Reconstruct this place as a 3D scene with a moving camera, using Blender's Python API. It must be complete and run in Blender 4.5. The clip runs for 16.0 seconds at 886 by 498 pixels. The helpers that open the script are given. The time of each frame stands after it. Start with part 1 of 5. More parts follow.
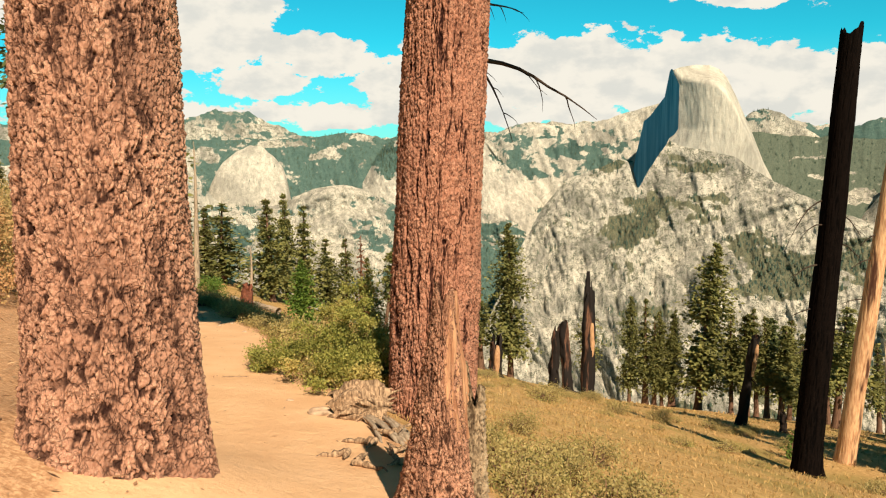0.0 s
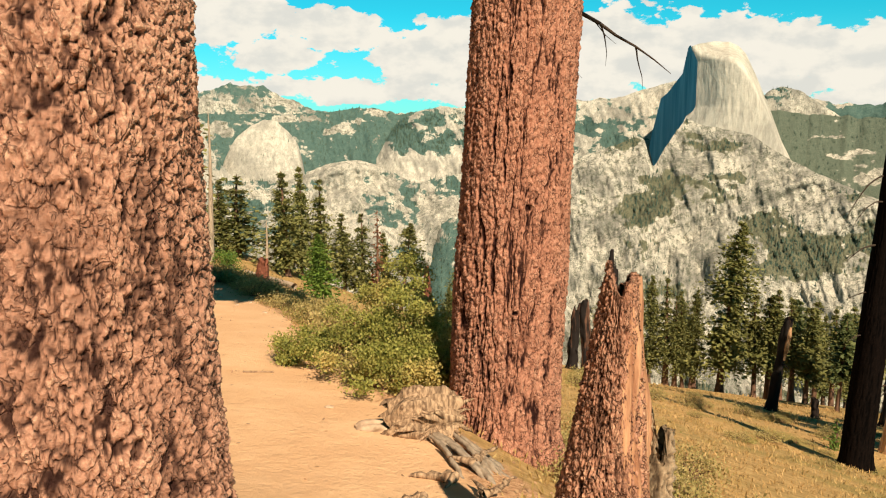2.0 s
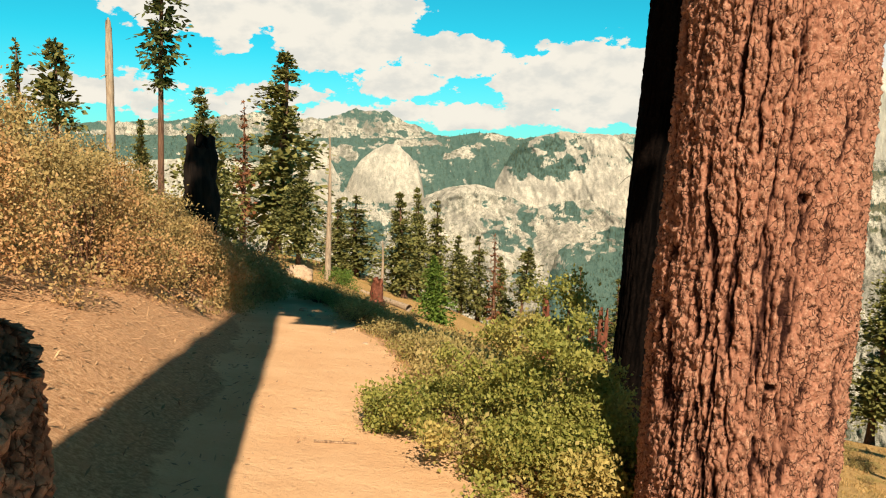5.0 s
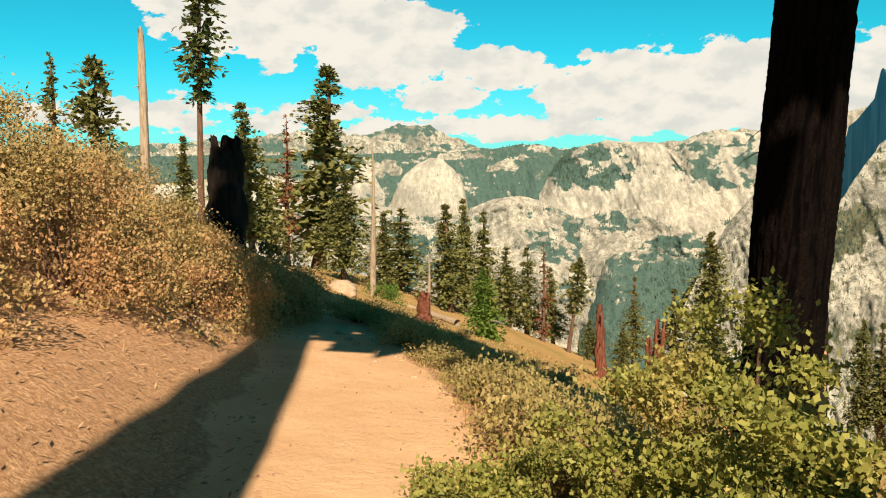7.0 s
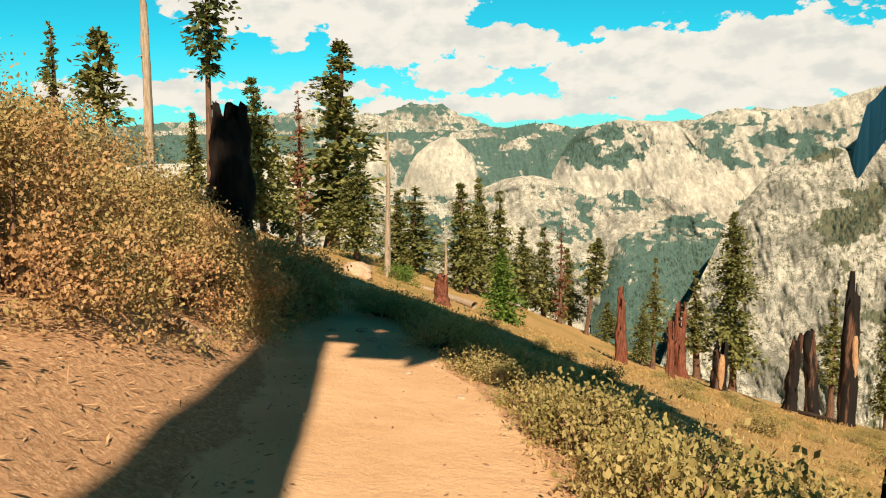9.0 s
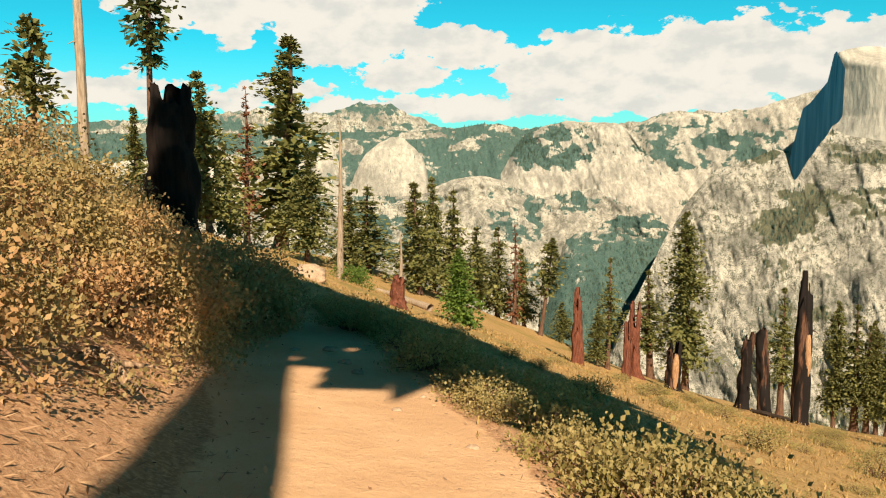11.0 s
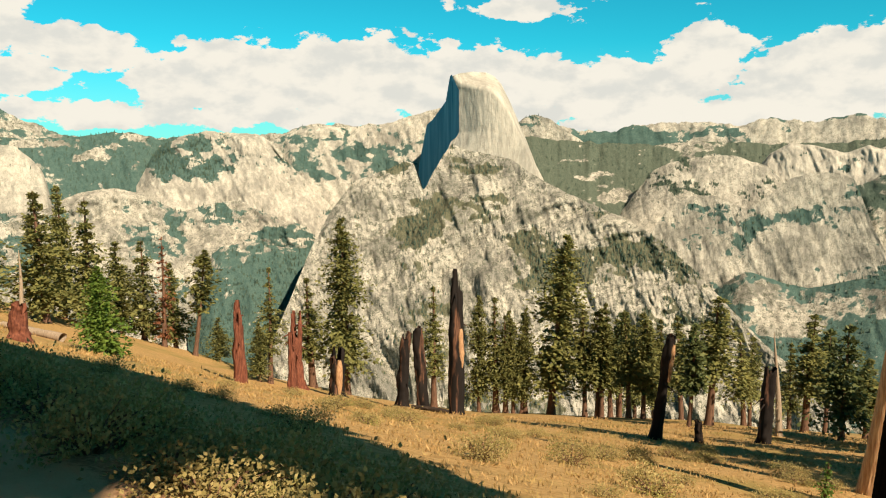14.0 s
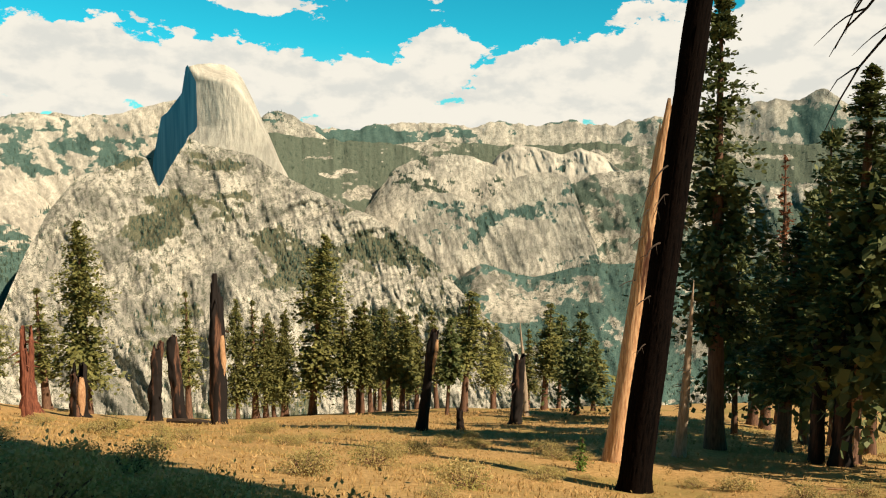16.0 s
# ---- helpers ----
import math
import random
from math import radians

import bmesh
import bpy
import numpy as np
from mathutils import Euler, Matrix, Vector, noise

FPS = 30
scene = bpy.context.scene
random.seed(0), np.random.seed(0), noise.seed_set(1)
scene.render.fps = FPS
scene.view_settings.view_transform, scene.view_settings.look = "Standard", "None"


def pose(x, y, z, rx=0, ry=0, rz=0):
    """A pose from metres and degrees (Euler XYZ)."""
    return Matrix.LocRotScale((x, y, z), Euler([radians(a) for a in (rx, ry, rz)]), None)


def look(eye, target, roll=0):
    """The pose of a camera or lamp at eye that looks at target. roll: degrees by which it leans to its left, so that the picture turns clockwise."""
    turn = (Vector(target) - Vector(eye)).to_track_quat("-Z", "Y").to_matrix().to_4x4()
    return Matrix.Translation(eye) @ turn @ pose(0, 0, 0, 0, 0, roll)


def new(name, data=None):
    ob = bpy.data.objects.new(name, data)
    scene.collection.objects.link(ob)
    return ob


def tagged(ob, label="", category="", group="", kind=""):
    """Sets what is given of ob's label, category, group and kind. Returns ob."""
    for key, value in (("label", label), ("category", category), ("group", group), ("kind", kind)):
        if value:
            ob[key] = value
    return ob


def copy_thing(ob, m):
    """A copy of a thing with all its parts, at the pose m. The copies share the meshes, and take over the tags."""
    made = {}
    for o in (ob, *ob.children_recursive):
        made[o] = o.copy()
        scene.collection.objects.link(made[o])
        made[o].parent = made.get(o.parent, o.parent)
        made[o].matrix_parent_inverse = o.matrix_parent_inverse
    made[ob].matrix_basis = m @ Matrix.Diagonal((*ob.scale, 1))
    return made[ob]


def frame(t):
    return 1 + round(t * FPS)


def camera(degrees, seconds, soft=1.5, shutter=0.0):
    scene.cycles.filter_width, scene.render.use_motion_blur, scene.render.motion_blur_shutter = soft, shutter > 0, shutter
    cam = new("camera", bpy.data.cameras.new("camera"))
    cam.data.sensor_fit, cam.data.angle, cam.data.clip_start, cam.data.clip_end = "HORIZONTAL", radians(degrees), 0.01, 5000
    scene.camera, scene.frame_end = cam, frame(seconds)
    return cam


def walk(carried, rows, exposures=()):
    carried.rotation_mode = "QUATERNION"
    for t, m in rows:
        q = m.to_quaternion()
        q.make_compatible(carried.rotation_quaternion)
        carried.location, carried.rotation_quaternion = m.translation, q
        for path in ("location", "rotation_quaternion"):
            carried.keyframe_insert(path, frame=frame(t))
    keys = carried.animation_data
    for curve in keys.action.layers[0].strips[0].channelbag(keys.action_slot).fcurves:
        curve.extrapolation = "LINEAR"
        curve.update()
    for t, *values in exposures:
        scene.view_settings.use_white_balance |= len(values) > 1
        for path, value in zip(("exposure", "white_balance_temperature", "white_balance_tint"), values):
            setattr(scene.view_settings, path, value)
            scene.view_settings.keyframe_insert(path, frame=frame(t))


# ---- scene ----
cam = camera(60.2, 16.0, 1.1)
PATH = [
    (0, (-0.117, 0.803, 2.939), (-0.105, 2.79, 2.714), -0.2),
    (0.5, (-0.285, 1.289, 2.843), (-0.303, 3.273, 2.594), 0.2),
    (1, (-0.474, 1.802, 2.781), (-0.52, 3.788, 2.545), -0.3),
    (1.5, (-0.628, 2.303, 2.704), (-0.682, 4.288, 2.469), 0.6),
    (2, (-0.756, 2.783, 2.633), (-0.778, 4.762, 2.347), 0.3),
    (2.5, (-0.856, 3.237, 2.573), (-0.786, 5.206, 2.233), -1.3),
    (3, (-0.924, 3.709, 2.517), (-0.83, 5.679, 2.183), -0.2),
    (3.5, (-1.006, 4.167, 2.437), (-0.953, 6.134, 2.074), -0.1),
    (4, (-1.042, 4.687, 2.32), (-1.047, 6.649, 1.935), -0.4),
    (4.5, (-1.144, 5.176, 2.238), (-1.246, 7.141, 1.88), -0.5),
    (5, (-1.221, 5.682, 2.16), (-1.546, 7.642, 1.934), 0.9),
    (7.5, (-2.079, 8.585, 1.758), (-2.536, 10.523, 1.564), -0.2),
    (8, (-2.282, 9.07, 1.723), (-2.754, 11.001, 1.5), 0.3),
    (10.5, (-3.403, 11.168, 1.573), (-3.862, 13.099, 1.326), -2.4),
    (11, (-3.564, 11.534, 1.515), (-3.906, 13.489, 1.269), -0.3),
    (11.5, (-3.716, 11.919, 1.49), (-3.995, 13.887, 1.262), -2.4),
    (12, (-3.803, 12.296, 1.413), (-3.937, 14.284, 1.248), -0.6),
    (12.5, (-3.875, 12.753, 1.319), (-3.8, 14.744, 1.145), -2.3),
    (13, (-4.025, 13.493, 1.144), (-3.773, 15.467, 0.942), 1.0),
    (13.5, (-4.205, 14.092, 1.051), (-3.787, 16.036, 0.836), 0.6),
    (14, (-4.41, 14.658, 0.928), (-3.855, 16.566, 0.708), -0.1),
    (14.5, (-4.574, 14.763, 1.033), (-3.873, 16.625, 0.824), 1.8),
    (15, (-5.127, 14.76, 1.158), (-4.206, 16.527, 0.983), 2.1),
    (15.5, (-5.564, 14.813, 1.226), (-4.531, 16.516, 1.04), 2.6),
    (16, (-5.873, 14.934, 1.332), (-4.728, 16.558, 1.108), 0.7),
]
walk(cam, [(t, look(eye, target, roll)) for t, eye, target, roll in PATH], exposures=[(0.0, 0.88), (16.0, 0.88)])

# ---- light and sky ----
SUN_AZ, SUN_EL = 160.5, 41.0      # degrees clockwise from +y, and above the horizon
_s = Vector((math.sin(radians(SUN_AZ)) * math.cos(radians(SUN_EL)), math.cos(radians(SUN_AZ)) * math.cos(radians(SUN_EL)), math.sin(radians(SUN_EL))))
sun = new("sun", bpy.data.lights.new("sun", "SUN"))
sun.data.energy, sun.data.angle, sun.data.color = 5.0, radians(0.55), (1.0, 0.82, 0.60)
sun.matrix_world = look(_s * 100, (0, 0, 0))


def nd(tree, kind, ins=(), **props):
    """A node with its inputs linked or set, by position or name."""
    n = tree.nodes.new(kind)
    if "operation" in props:
        n.operation, n.use_clamp = props["operation"], props["use_clamp"]
    if "data_type" in props:
        n.data_type, n.blend_type = props["data_type"], props["blend_type"]
    if "interpolation_type" in props:
        n.interpolation_type = props["interpolation_type"]
    if "attribute_name" in props:
        n.attribute_name = props["attribute_name"]
    for k, v in (ins.items() if isinstance(ins, dict) else enumerate(ins)):
        if isinstance(v, bpy.types.NodeSocket):
            tree.links.new(v, n.inputs[k])
        elif v is not None:
            n.inputs[k].default_value = v
    return n


def mth(tree, op, *a, clamp=False):
    return nd(tree, "ShaderNodeMath", a, operation=op, use_clamp=clamp).outputs[0]


def mixc(tree, f, a, b, blend="MIX"):
    return nd(tree, "ShaderNodeMix", {0: f, 6: a, 7: b}, data_type="RGBA", blend_type=blend).outputs[2]


def ramp(tree, f, a, b, smooth=True):
    """0 below a, 1 above b."""
    return nd(tree, "ShaderNodeMapRange", {0: f, 1: a, 2: b, 3: 0.0, 4: 1.0}, interpolation_type="SMOOTHSTEP" if smooth else "LINEAR").outputs[0]


world = bpy.data.worlds.new("sky")
scene.world = world
world.use_nodes = True
wt = world.node_tree
wt.nodes.clear()
sky = wt.nodes.new("ShaderNodeTexSky")
sky.sky_type, sky.sun_disc, sky.sun_elevation, sky.sun_rotation = "NISHITA", False, radians(SUN_EL), radians(SUN_AZ)
sky.altitude, sky.air_density, sky.dust_density, sky.ozone_density = 2100.0, 1.0, 0.6, 2.5
co = nd(wt, "ShaderNodeTexCoord").outputs["Generated"]
xyz = nd(wt, "ShaderNodeSeparateXYZ", [co])
az = mth(wt, "MULTIPLY", mth(wt, "ARCTAN2", xyz.outputs[0], xyz.outputs[1]), 57.29578)
el = mth(wt, "MULTIPLY", mth(wt, "ARCSINE", xyz.outputs[2]), 57.29578)
flat = nd(wt, "ShaderNodeCombineXYZ", [az, mth(wt, "MULTIPLY", el, 1.7), 0.0]).outputs[0]
n1 = nd(wt, "ShaderNodeTexNoise", {"Vector": flat, "Scale": 0.34, "Detail": 12.0, "Roughness": 0.60}).outputs[0]
n2 = nd(wt, "ShaderNodeTexNoise", {"Vector": flat, "Scale": 0.10, "Detail": 3.0, "Roughness": 0.5}).outputs[0]
n3 = nd(wt, "ShaderNodeTexNoise", {"Vector": nd(wt, "ShaderNodeCombineXYZ", [mth(wt, "ADD", az, -0.5), mth(wt, "ADD", mth(wt, "MULTIPLY", el, 1.7), 1.6), 0.0]).outputs[0], "Scale": 0.30, "Detail": 5.0, "Roughness": 0.55}).outputs[0]
n4 = nd(wt, "ShaderNodeTexNoise", {"Vector": flat, "Scale": 0.30, "Detail": 5.0, "Roughness": 0.55}).outputs[0]
# cumulus heaps: azimuth, elevation, half width, half height
CLOUDS = [(-25, 11.4, 9.5, 3.4), (-17, 9.6, 6.5, 3.6), (-13, 5.7, 4.5, 1.3), (-8.5, 7.6, 5.0, 1.7), (-34, 4.4, 7, 1.2), (-22, 4.5, 5, 1.0),
          (1, 6.0, 7.5, 3.0), (10, 6.0, 8, 3.4), (19, 5.5, 9, 3.2), (30, 5.0, 7, 3.0), (35, 7.6, 3.2, 2.6), (44, 5.6, 9, 3.2), (51, 6.8, 8, 4.2),
          (62, 8.0, 10, 6.0), (22.5, 11.2, 5.2, 1.1), (31, 12.7, 4, 1.0), (25, 13.8, 3, 0.8), (1.2, 3.4, 22, 1.0), (45, 3.8, 26, 1.3), (-9.5, 8.9, 1.0, 0.5), (-10, 3.5, 20, 1.0)]
heap = None
for a0, e0, w0, h0 in CLOUDS:
    dx = mth(wt, "DIVIDE", mth(wt, "SUBTRACT", az, a0), w0)
    dy = mth(wt, "DIVIDE", mth(wt, "SUBTRACT", el, e0), h0)
    v = mth(wt, "SUBTRACT", 1.0, mth(wt, "SQRT", mth(wt, "ADD", mth(wt, "MULTIPLY", dx, dx), mth(wt, "MULTIPLY", dy, dy))))
    v = mth(wt, "MULTIPLY", v, min(1.0, h0 / 2.2))
    heap = v if heap is None else mth(wt, "MAXIMUM", heap, v)
heap = mth(wt, "MAXIMUM", heap, -0.35)
dens = mth(wt, "ADD", heap, mth(wt, "MULTIPLY", mth(wt, "SUBTRACT", n1, 0.5), 1.75))
cover = ramp(wt, dens, 0.03, 0.11)
shade = ramp(wt, mth(wt, "ADD", mth(wt, "MULTIPLY", mth(wt, "SUBTRACT", n4, n3), 2.8), mth(wt, "MULTIPLY", n2, 0.9)), -0.1, 0.75)
white = mixc(wt, shade, (0.93, 0.92, 0.84, 1), (1.15, 1.09, 0.95, 1))
blue = mixc(wt, 1.0, sky.outputs[0], (0.10, 1.22, 1.02, 1), "MULTIPLY")
deep = nd(wt, "ShaderNodeMapRange", {0: el, 1: 13.0, 2: 48.0, 3: 1.0, 4: 0.2}).outputs[0]
blue = mixc(wt, 1.0, blue, nd(wt, "ShaderNodeCombineXYZ", [deep, deep, deep]).outputs[0], "MULTIPLY")
blue = mixc(wt, 1.0, blue, (0.145, 0.145, 0.145, 1), "MULTIPLY")
hazy = ramp(wt, el, 9.0, -1.0)
blue = mixc(wt, mth(wt, "MULTIPLY", hazy, 0.55), blue, (0.60, 0.74, 0.72, 1))
out = nd(wt, "ShaderNodeOutputWorld", [nd(wt, "ShaderNodeBackground", [mixc(wt, cover, blue, white), 0.44]).outputs[0]])


# ---- noise on arrays ----
def _h(i, j, k):
    n = (i.astype(np.int64) * 374761393 + j.astype(np.int64) * 668265263 + k * 1274126177) & 0xFFFFFFFF
    n = ((n ^ (n >> 13)) * 1274126177) & 0xFFFFFFFF
    n = ((n ^ (n >> 16)) * 2246822519) & 0xFFFFFFFF
    return ((n ^ (n >> 15)) & 0xFFFF) / 65535.0


def vnoise(x, y, k=0, px=0):
    """Value noise in -1..1; px: the period along x in cells, 0 for none."""
    x, y = np.asarray(x, float), np.asarray(y, float)
    i, j = np.floor(x).astype(np.int64), np.floor(y).astype(np.int64)
    u, v = x - i, y - j
    u, v = u * u * (3 - 2 * u), v * v * (3 - 2 * v)
    i0, i1 = (i % px, (i + 1) % px) if px else (i, i + 1)
    a = _h(i0, j, k) * (1 - u) + _h(i1, j, k) * u
    b = _h(i0, j + 1, k) * (1 - u) + _h(i1, j + 1, k) * u
    return (a * (1 - v) + b * v) * 2 - 1


def fbm(x, y, k=0, octaves=4, gain=0.5, px=0):
    s, a, f = 0, 1.0, 1
    for o in range(octaves):
        s = s + a * vnoise(np.asarray(x) * f, np.asarray(y) * f, k + o * 17, px * f)
        a, f = a * gain, f * 2
    return s


def cells(x, y, k=0, px=0, jit=0.9):
    """Nearest and second nearest cell distance, and the cell's own random number."""
    i, j = np.floor(x).astype(np.int64), np.floor(y).astype(np.int64)
    d1, d2, own = np.full(x.shape, 9.0), np.full(x.shape, 9.0), np.zeros(x.shape)
    for a in (-1, 0, 1):
        for b in (-1, 0, 1):
            ci, cj = i + a, j + b
            ch = ci % px if px else ci
            qx = ci + 0.5 + (_h(ch, cj, k) - 0.5) * jit
            qy = cj + 0.5 + (_h(ch, cj, k + 5) - 0.5) * jit
            d = np.hypot(qx - x, qy - y)
            near = d < d1
            d2 = np.where(near, d1, np.minimum(d2, d))
            own = np.where(near, _h(ch, cj, k + 9), own)
            d1 = np.where(near, d, d1)
    return d1, d2, own


def sm(a, b, x):
    t = np.clip((x - a) / (b - a), 0, 1)
    return t * t * (3 - 2 * t)


# ---- meshes ----
def part(name, verts, faces, material, parent=None, label="", smooth=False, attrs=None):
    """One mesh object from vertices and faces, under a thing or a part, or at top level."""
    me = bpy.data.meshes.new(name)
    verts = np.asarray(verts, np.float32)
    if isinstance(faces, np.ndarray):
        n, k = faces.shape
        me.vertices.add(len(verts))
        me.vertices.foreach_set("co", verts.ravel())
        me.loops.add(n * k)
        me.loops.foreach_set("vertex_index", faces.astype(np.int32).ravel())
        me.polygons.add(n)
        me.polygons.foreach_set("loop_start", np.arange(0, n * k, k, dtype=np.int32))
        me.update(calc_edges=True)
    else:
        me.from_pydata(verts.tolist(), [], faces)
    if smooth:
        me.polygons.foreach_set("use_smooth", np.ones(len(me.polygons), bool))
    for key, val in (attrs or {}).items():
        me.attributes.new(key, "FLOAT", "POINT").data.foreach_set("value", np.asarray(val, np.float32).ravel())
    me.materials.append(material)
    ob = new(name, me)
    if parent:
        ob.parent = parent
    if label:
        tagged(ob, label)
    return ob


def thing(name, place, label, category, group="", kind=""):
    """An Empty at the base of a thing, for its parts to hang on."""
    ob = new(name)
    ob.location = place
    ob.empty_display_size = 0.2
    return tagged(ob, label, category, group, kind)


def grid_faces(n, m, wrap=False):
    """Quads of an n by m lattice of vertices; wrap closes the second way round."""
    i, j = np.meshgrid(np.arange(n - 1), np.arange(m if wrap else m - 1), indexing="ij")
    j2 = (j + 1) % m
    return np.stack([i * m + j, i * m + j2, (i + 1) * m + j2, (i + 1) * m + j], -1).reshape(-1, 4)


def tube(points, radii, sides=7, rough=0.0, seed=0):
    """Vertices and quads of a tapered limb along points."""
    P = np.asarray(points, float)
    T = np.gradient(P, axis=0)
    T /= np.linalg.norm(T, axis=1)[:, None] + 1e-9
    ref = np.where(np.abs(T[:, 2:3]) > 0.9, [[1.0, 0, 0]], [[0, 0, 1.0]])
    U = np.cross(T, ref)
    U /= np.linalg.norm(U, axis=1)[:, None] + 1e-9
    W = np.cross(T, U)
    a = np.arange(sides) * 2 * math.pi / sides
    R = np.asarray(radii, float)[:, None] * (1 + rough * vnoise(np.arange(sides)[None, :] * 0.9 + seed, np.arange(len(P))[:, None] * 0.7, seed))
    V = P[:, None] + R[..., None] * (np.cos(a)[None, :, None] * U[:, None] + np.sin(a)[None, :, None] * W[:, None])
    return V.reshape(-1, 3), grid_faces(len(P), sides, True)


def join(pieces):
    """One vertex and one face array out of several."""
    vs, fs, n = [], [], 0
    for v, f in pieces:
        vs.append(v)
        fs.append(np.asarray(f) + n)
        n += len(v)
    return np.concatenate(vs), np.concatenate(fs)


# ---- materials ----
def material(name, rough=0.9, spec=0.2):
    m = bpy.data.materials.new(name)
    m.use_nodes = True
    t = m.node_tree
    b = t.nodes["Principled BSDF"]
    b.inputs["Roughness"].default_value = rough
    b.inputs["Specular IOR Level"].default_value = spec
    return m, t, b


def noise_of(t, scale, detail=4.0, rough=0.55, vec=None):
    vec = vec or nd(t, "ShaderNodeTexCoord").outputs["Object"]
    return nd(t, "ShaderNodeTexNoise", {"Vector": vec, "Scale": scale, "Detail": detail, "Roughness": rough}).outputs[0]


def attr(t, name):
    return nd(t, "ShaderNodeAttribute", attribute_name=name).outputs["Fac"]


def bump(t, b, height, strength=0.5, dist=0.02):
    t.links.new(nd(t, "ShaderNodeBump", {"Strength": strength, "Distance": dist, "Height": height}).outputs[0], b.inputs["Normal"])


def base(t, b, col):
    t.links.new(col, b.inputs["Base Color"])


def rgb(r, g, b):
    return (r, g, b, 1.0)


def bark_material(name, dark, mid, light, grain=40.0, crack=0.0, depth=0.8):
    """Bark: the furrows keep old dark bark, the plates are paler and flake."""
    m, t, b = material(name, 0.95, 0.03)
    g = noise_of(t, grain, 6.0, 0.65)
    s = noise_of(t, 2.2, 3.0)
    h = g
    if crack:
        # small flakes parted by thin dark cracks
        ob_ = nd(t, "ShaderNodeTexCoord").outputs["Object"]
        bend = nd(t, "ShaderNodeTexNoise", {"Vector": ob_, "Scale": crack * 0.5, "Detail": 3.0}).outputs["Color"]
        at = nd(t, "ShaderNodeMapping", {0: mixc(t, 0.06, ob_, bend), 3: (1, 1, 0.62)}).outputs[0]
        vor = nd(t, "ShaderNodeTexVoronoi", {"Vector": at, "Scale": crack})
        vor.feature = "DISTANCE_TO_EDGE"
        gap = mth(t, "MAXIMUM", ramp(t, vor.outputs["Distance"], 0.0, 0.09), ramp(t, nd(t, "ShaderNodeTexNoise", {"Vector": ob_, "Scale": crack * 0.55, "Detail": 2.0}).outputs[0], 0.44, 0.60))
        h = mth(t, "ADD", g, mth(t, "MULTIPLY", gap, depth))
    c = mixc(t, ramp(t, attr(t, "plate"), 0.0, 0.55), rgb(*dark), rgb(*mid))
    c = mixc(t, mth(t, "MULTIPLY", ramp(t, g, 0.42, 0.72), ramp(t, attr(t, "plate"), 0.3, 0.9)), c, rgb(*light))
    c = mixc(t, ramp(t, s, 0.55, 0.75), c, rgb(*[x * 0.8 for x in mid]))
    if crack:
        c = mixc(t, mth(t, "MULTIPLY", mth(t, "SUBTRACT", 1.0, gap), depth), c, rgb(*[x * 2.2 for x in dark]))
    base(t, b, c)
    bump(t, b, h, 0.9, 0.014)
    return m


def wood_material(name, a, c2, streak=30.0, char=None, amount=0.42):
    """Weathered wood with long grain; char: colour of burnt patches."""
    m, t, b = material(name, 0.88, 0.2)
    v = nd(t, "ShaderNodeMapping", {0: nd(t, "ShaderNodeTexCoord").outputs["Object"], 3: (1, 1, 0.12)}).outputs[0]
    g = noise_of(t, streak, 5.0, 0.6, v)
    c = mixc(t, ramp(t, g, 0.3, 0.7), rgb(*a), rgb(*c2))
    if char:
        c = mixc(t, ramp(t, noise_of(t, 1.3, 4.0, 0.6, v), amount, amount + 0.10), c, rgb(*char))
    base(t, b, c)
    bump(t, b, g, 0.6, 0.02)
    return m


def leaf_material(name, a, c2, c3=None, trans=0.25):
    """Leaves or needles, each island of its own tint."""
    m, t, b = material(name, 0.6, 0.25)
    r = nd(t, "ShaderNodeNewGeometry").outputs["Random Per Island"]
    o = nd(t, "ShaderNodeObjectInfo").outputs["Random"]
    c = mixc(t, r, rgb(*a), rgb(*c2))
    if c3:
        c = mixc(t, ramp(t, noise_of(t, 0.8, 3.0), 0.45, 0.62), c, mixc(t, r, rgb(*c3), rgb(*[x * 1.35 for x in c3])))
    c = mixc(t, mth(t, "MULTIPLY", o, 0.35), c, rgb(*[x * 0.55 for x in a]))
    base(t, b, c)
    if trans:
        tr = nd(t, "ShaderNodeBsdfTranslucent", [c])
        mx = nd(t, "ShaderNodeMixShader", [trans, b.outputs[0], tr.outputs[0]])
        t.links.new(mx.outputs[0], t.nodes["Material Output"].inputs[0])
    return m


M_BARK1 = bark_material("fir_bark", (0.026, 0.012, 0.010), (0.395, 0.208, 0.140), (0.62, 0.415, 0.28), 75, 22, 0.55)
M_BARK2 = bark_material("pine_bark", (0.022, 0.009, 0.008), (0.345, 0.158, 0.104), (0.55, 0.335, 0.23), 70, 30, 0.8)
M_BARK3 = bark_material("rotten_red_bark", (0.030, 0.014, 0.010), (0.37, 0.190, 0.125), (0.58, 0.37, 0.24), 60, 34, 0.7)
M_CHAR = bark_material("charred_bark", (0.0015, 0.0012, 0.0012), (0.0042, 0.0030, 0.0026), (0.012, 0.0075, 0.006), 30)
M_TRUNK = wood_material("far_trunk_bark", (0.07, 0.038, 0.025), (0.17, 0.095, 0.06), 12)
M_SNAG = wood_material("snag_wood", (0.055, 0.027, 0.018), (0.17, 0.085, 0.052), 10, (0.012, 0.009, 0.008), 0.36)
M_REDSNAG = wood_material("red_snag_wood", (0.075, 0.023, 0.014), (0.20, 0.072, 0.042), 9)
M_GREY = wood_material("grey_dead_wood", (0.22, 0.165, 0.115), (0.38, 0.30, 0.22), 16)
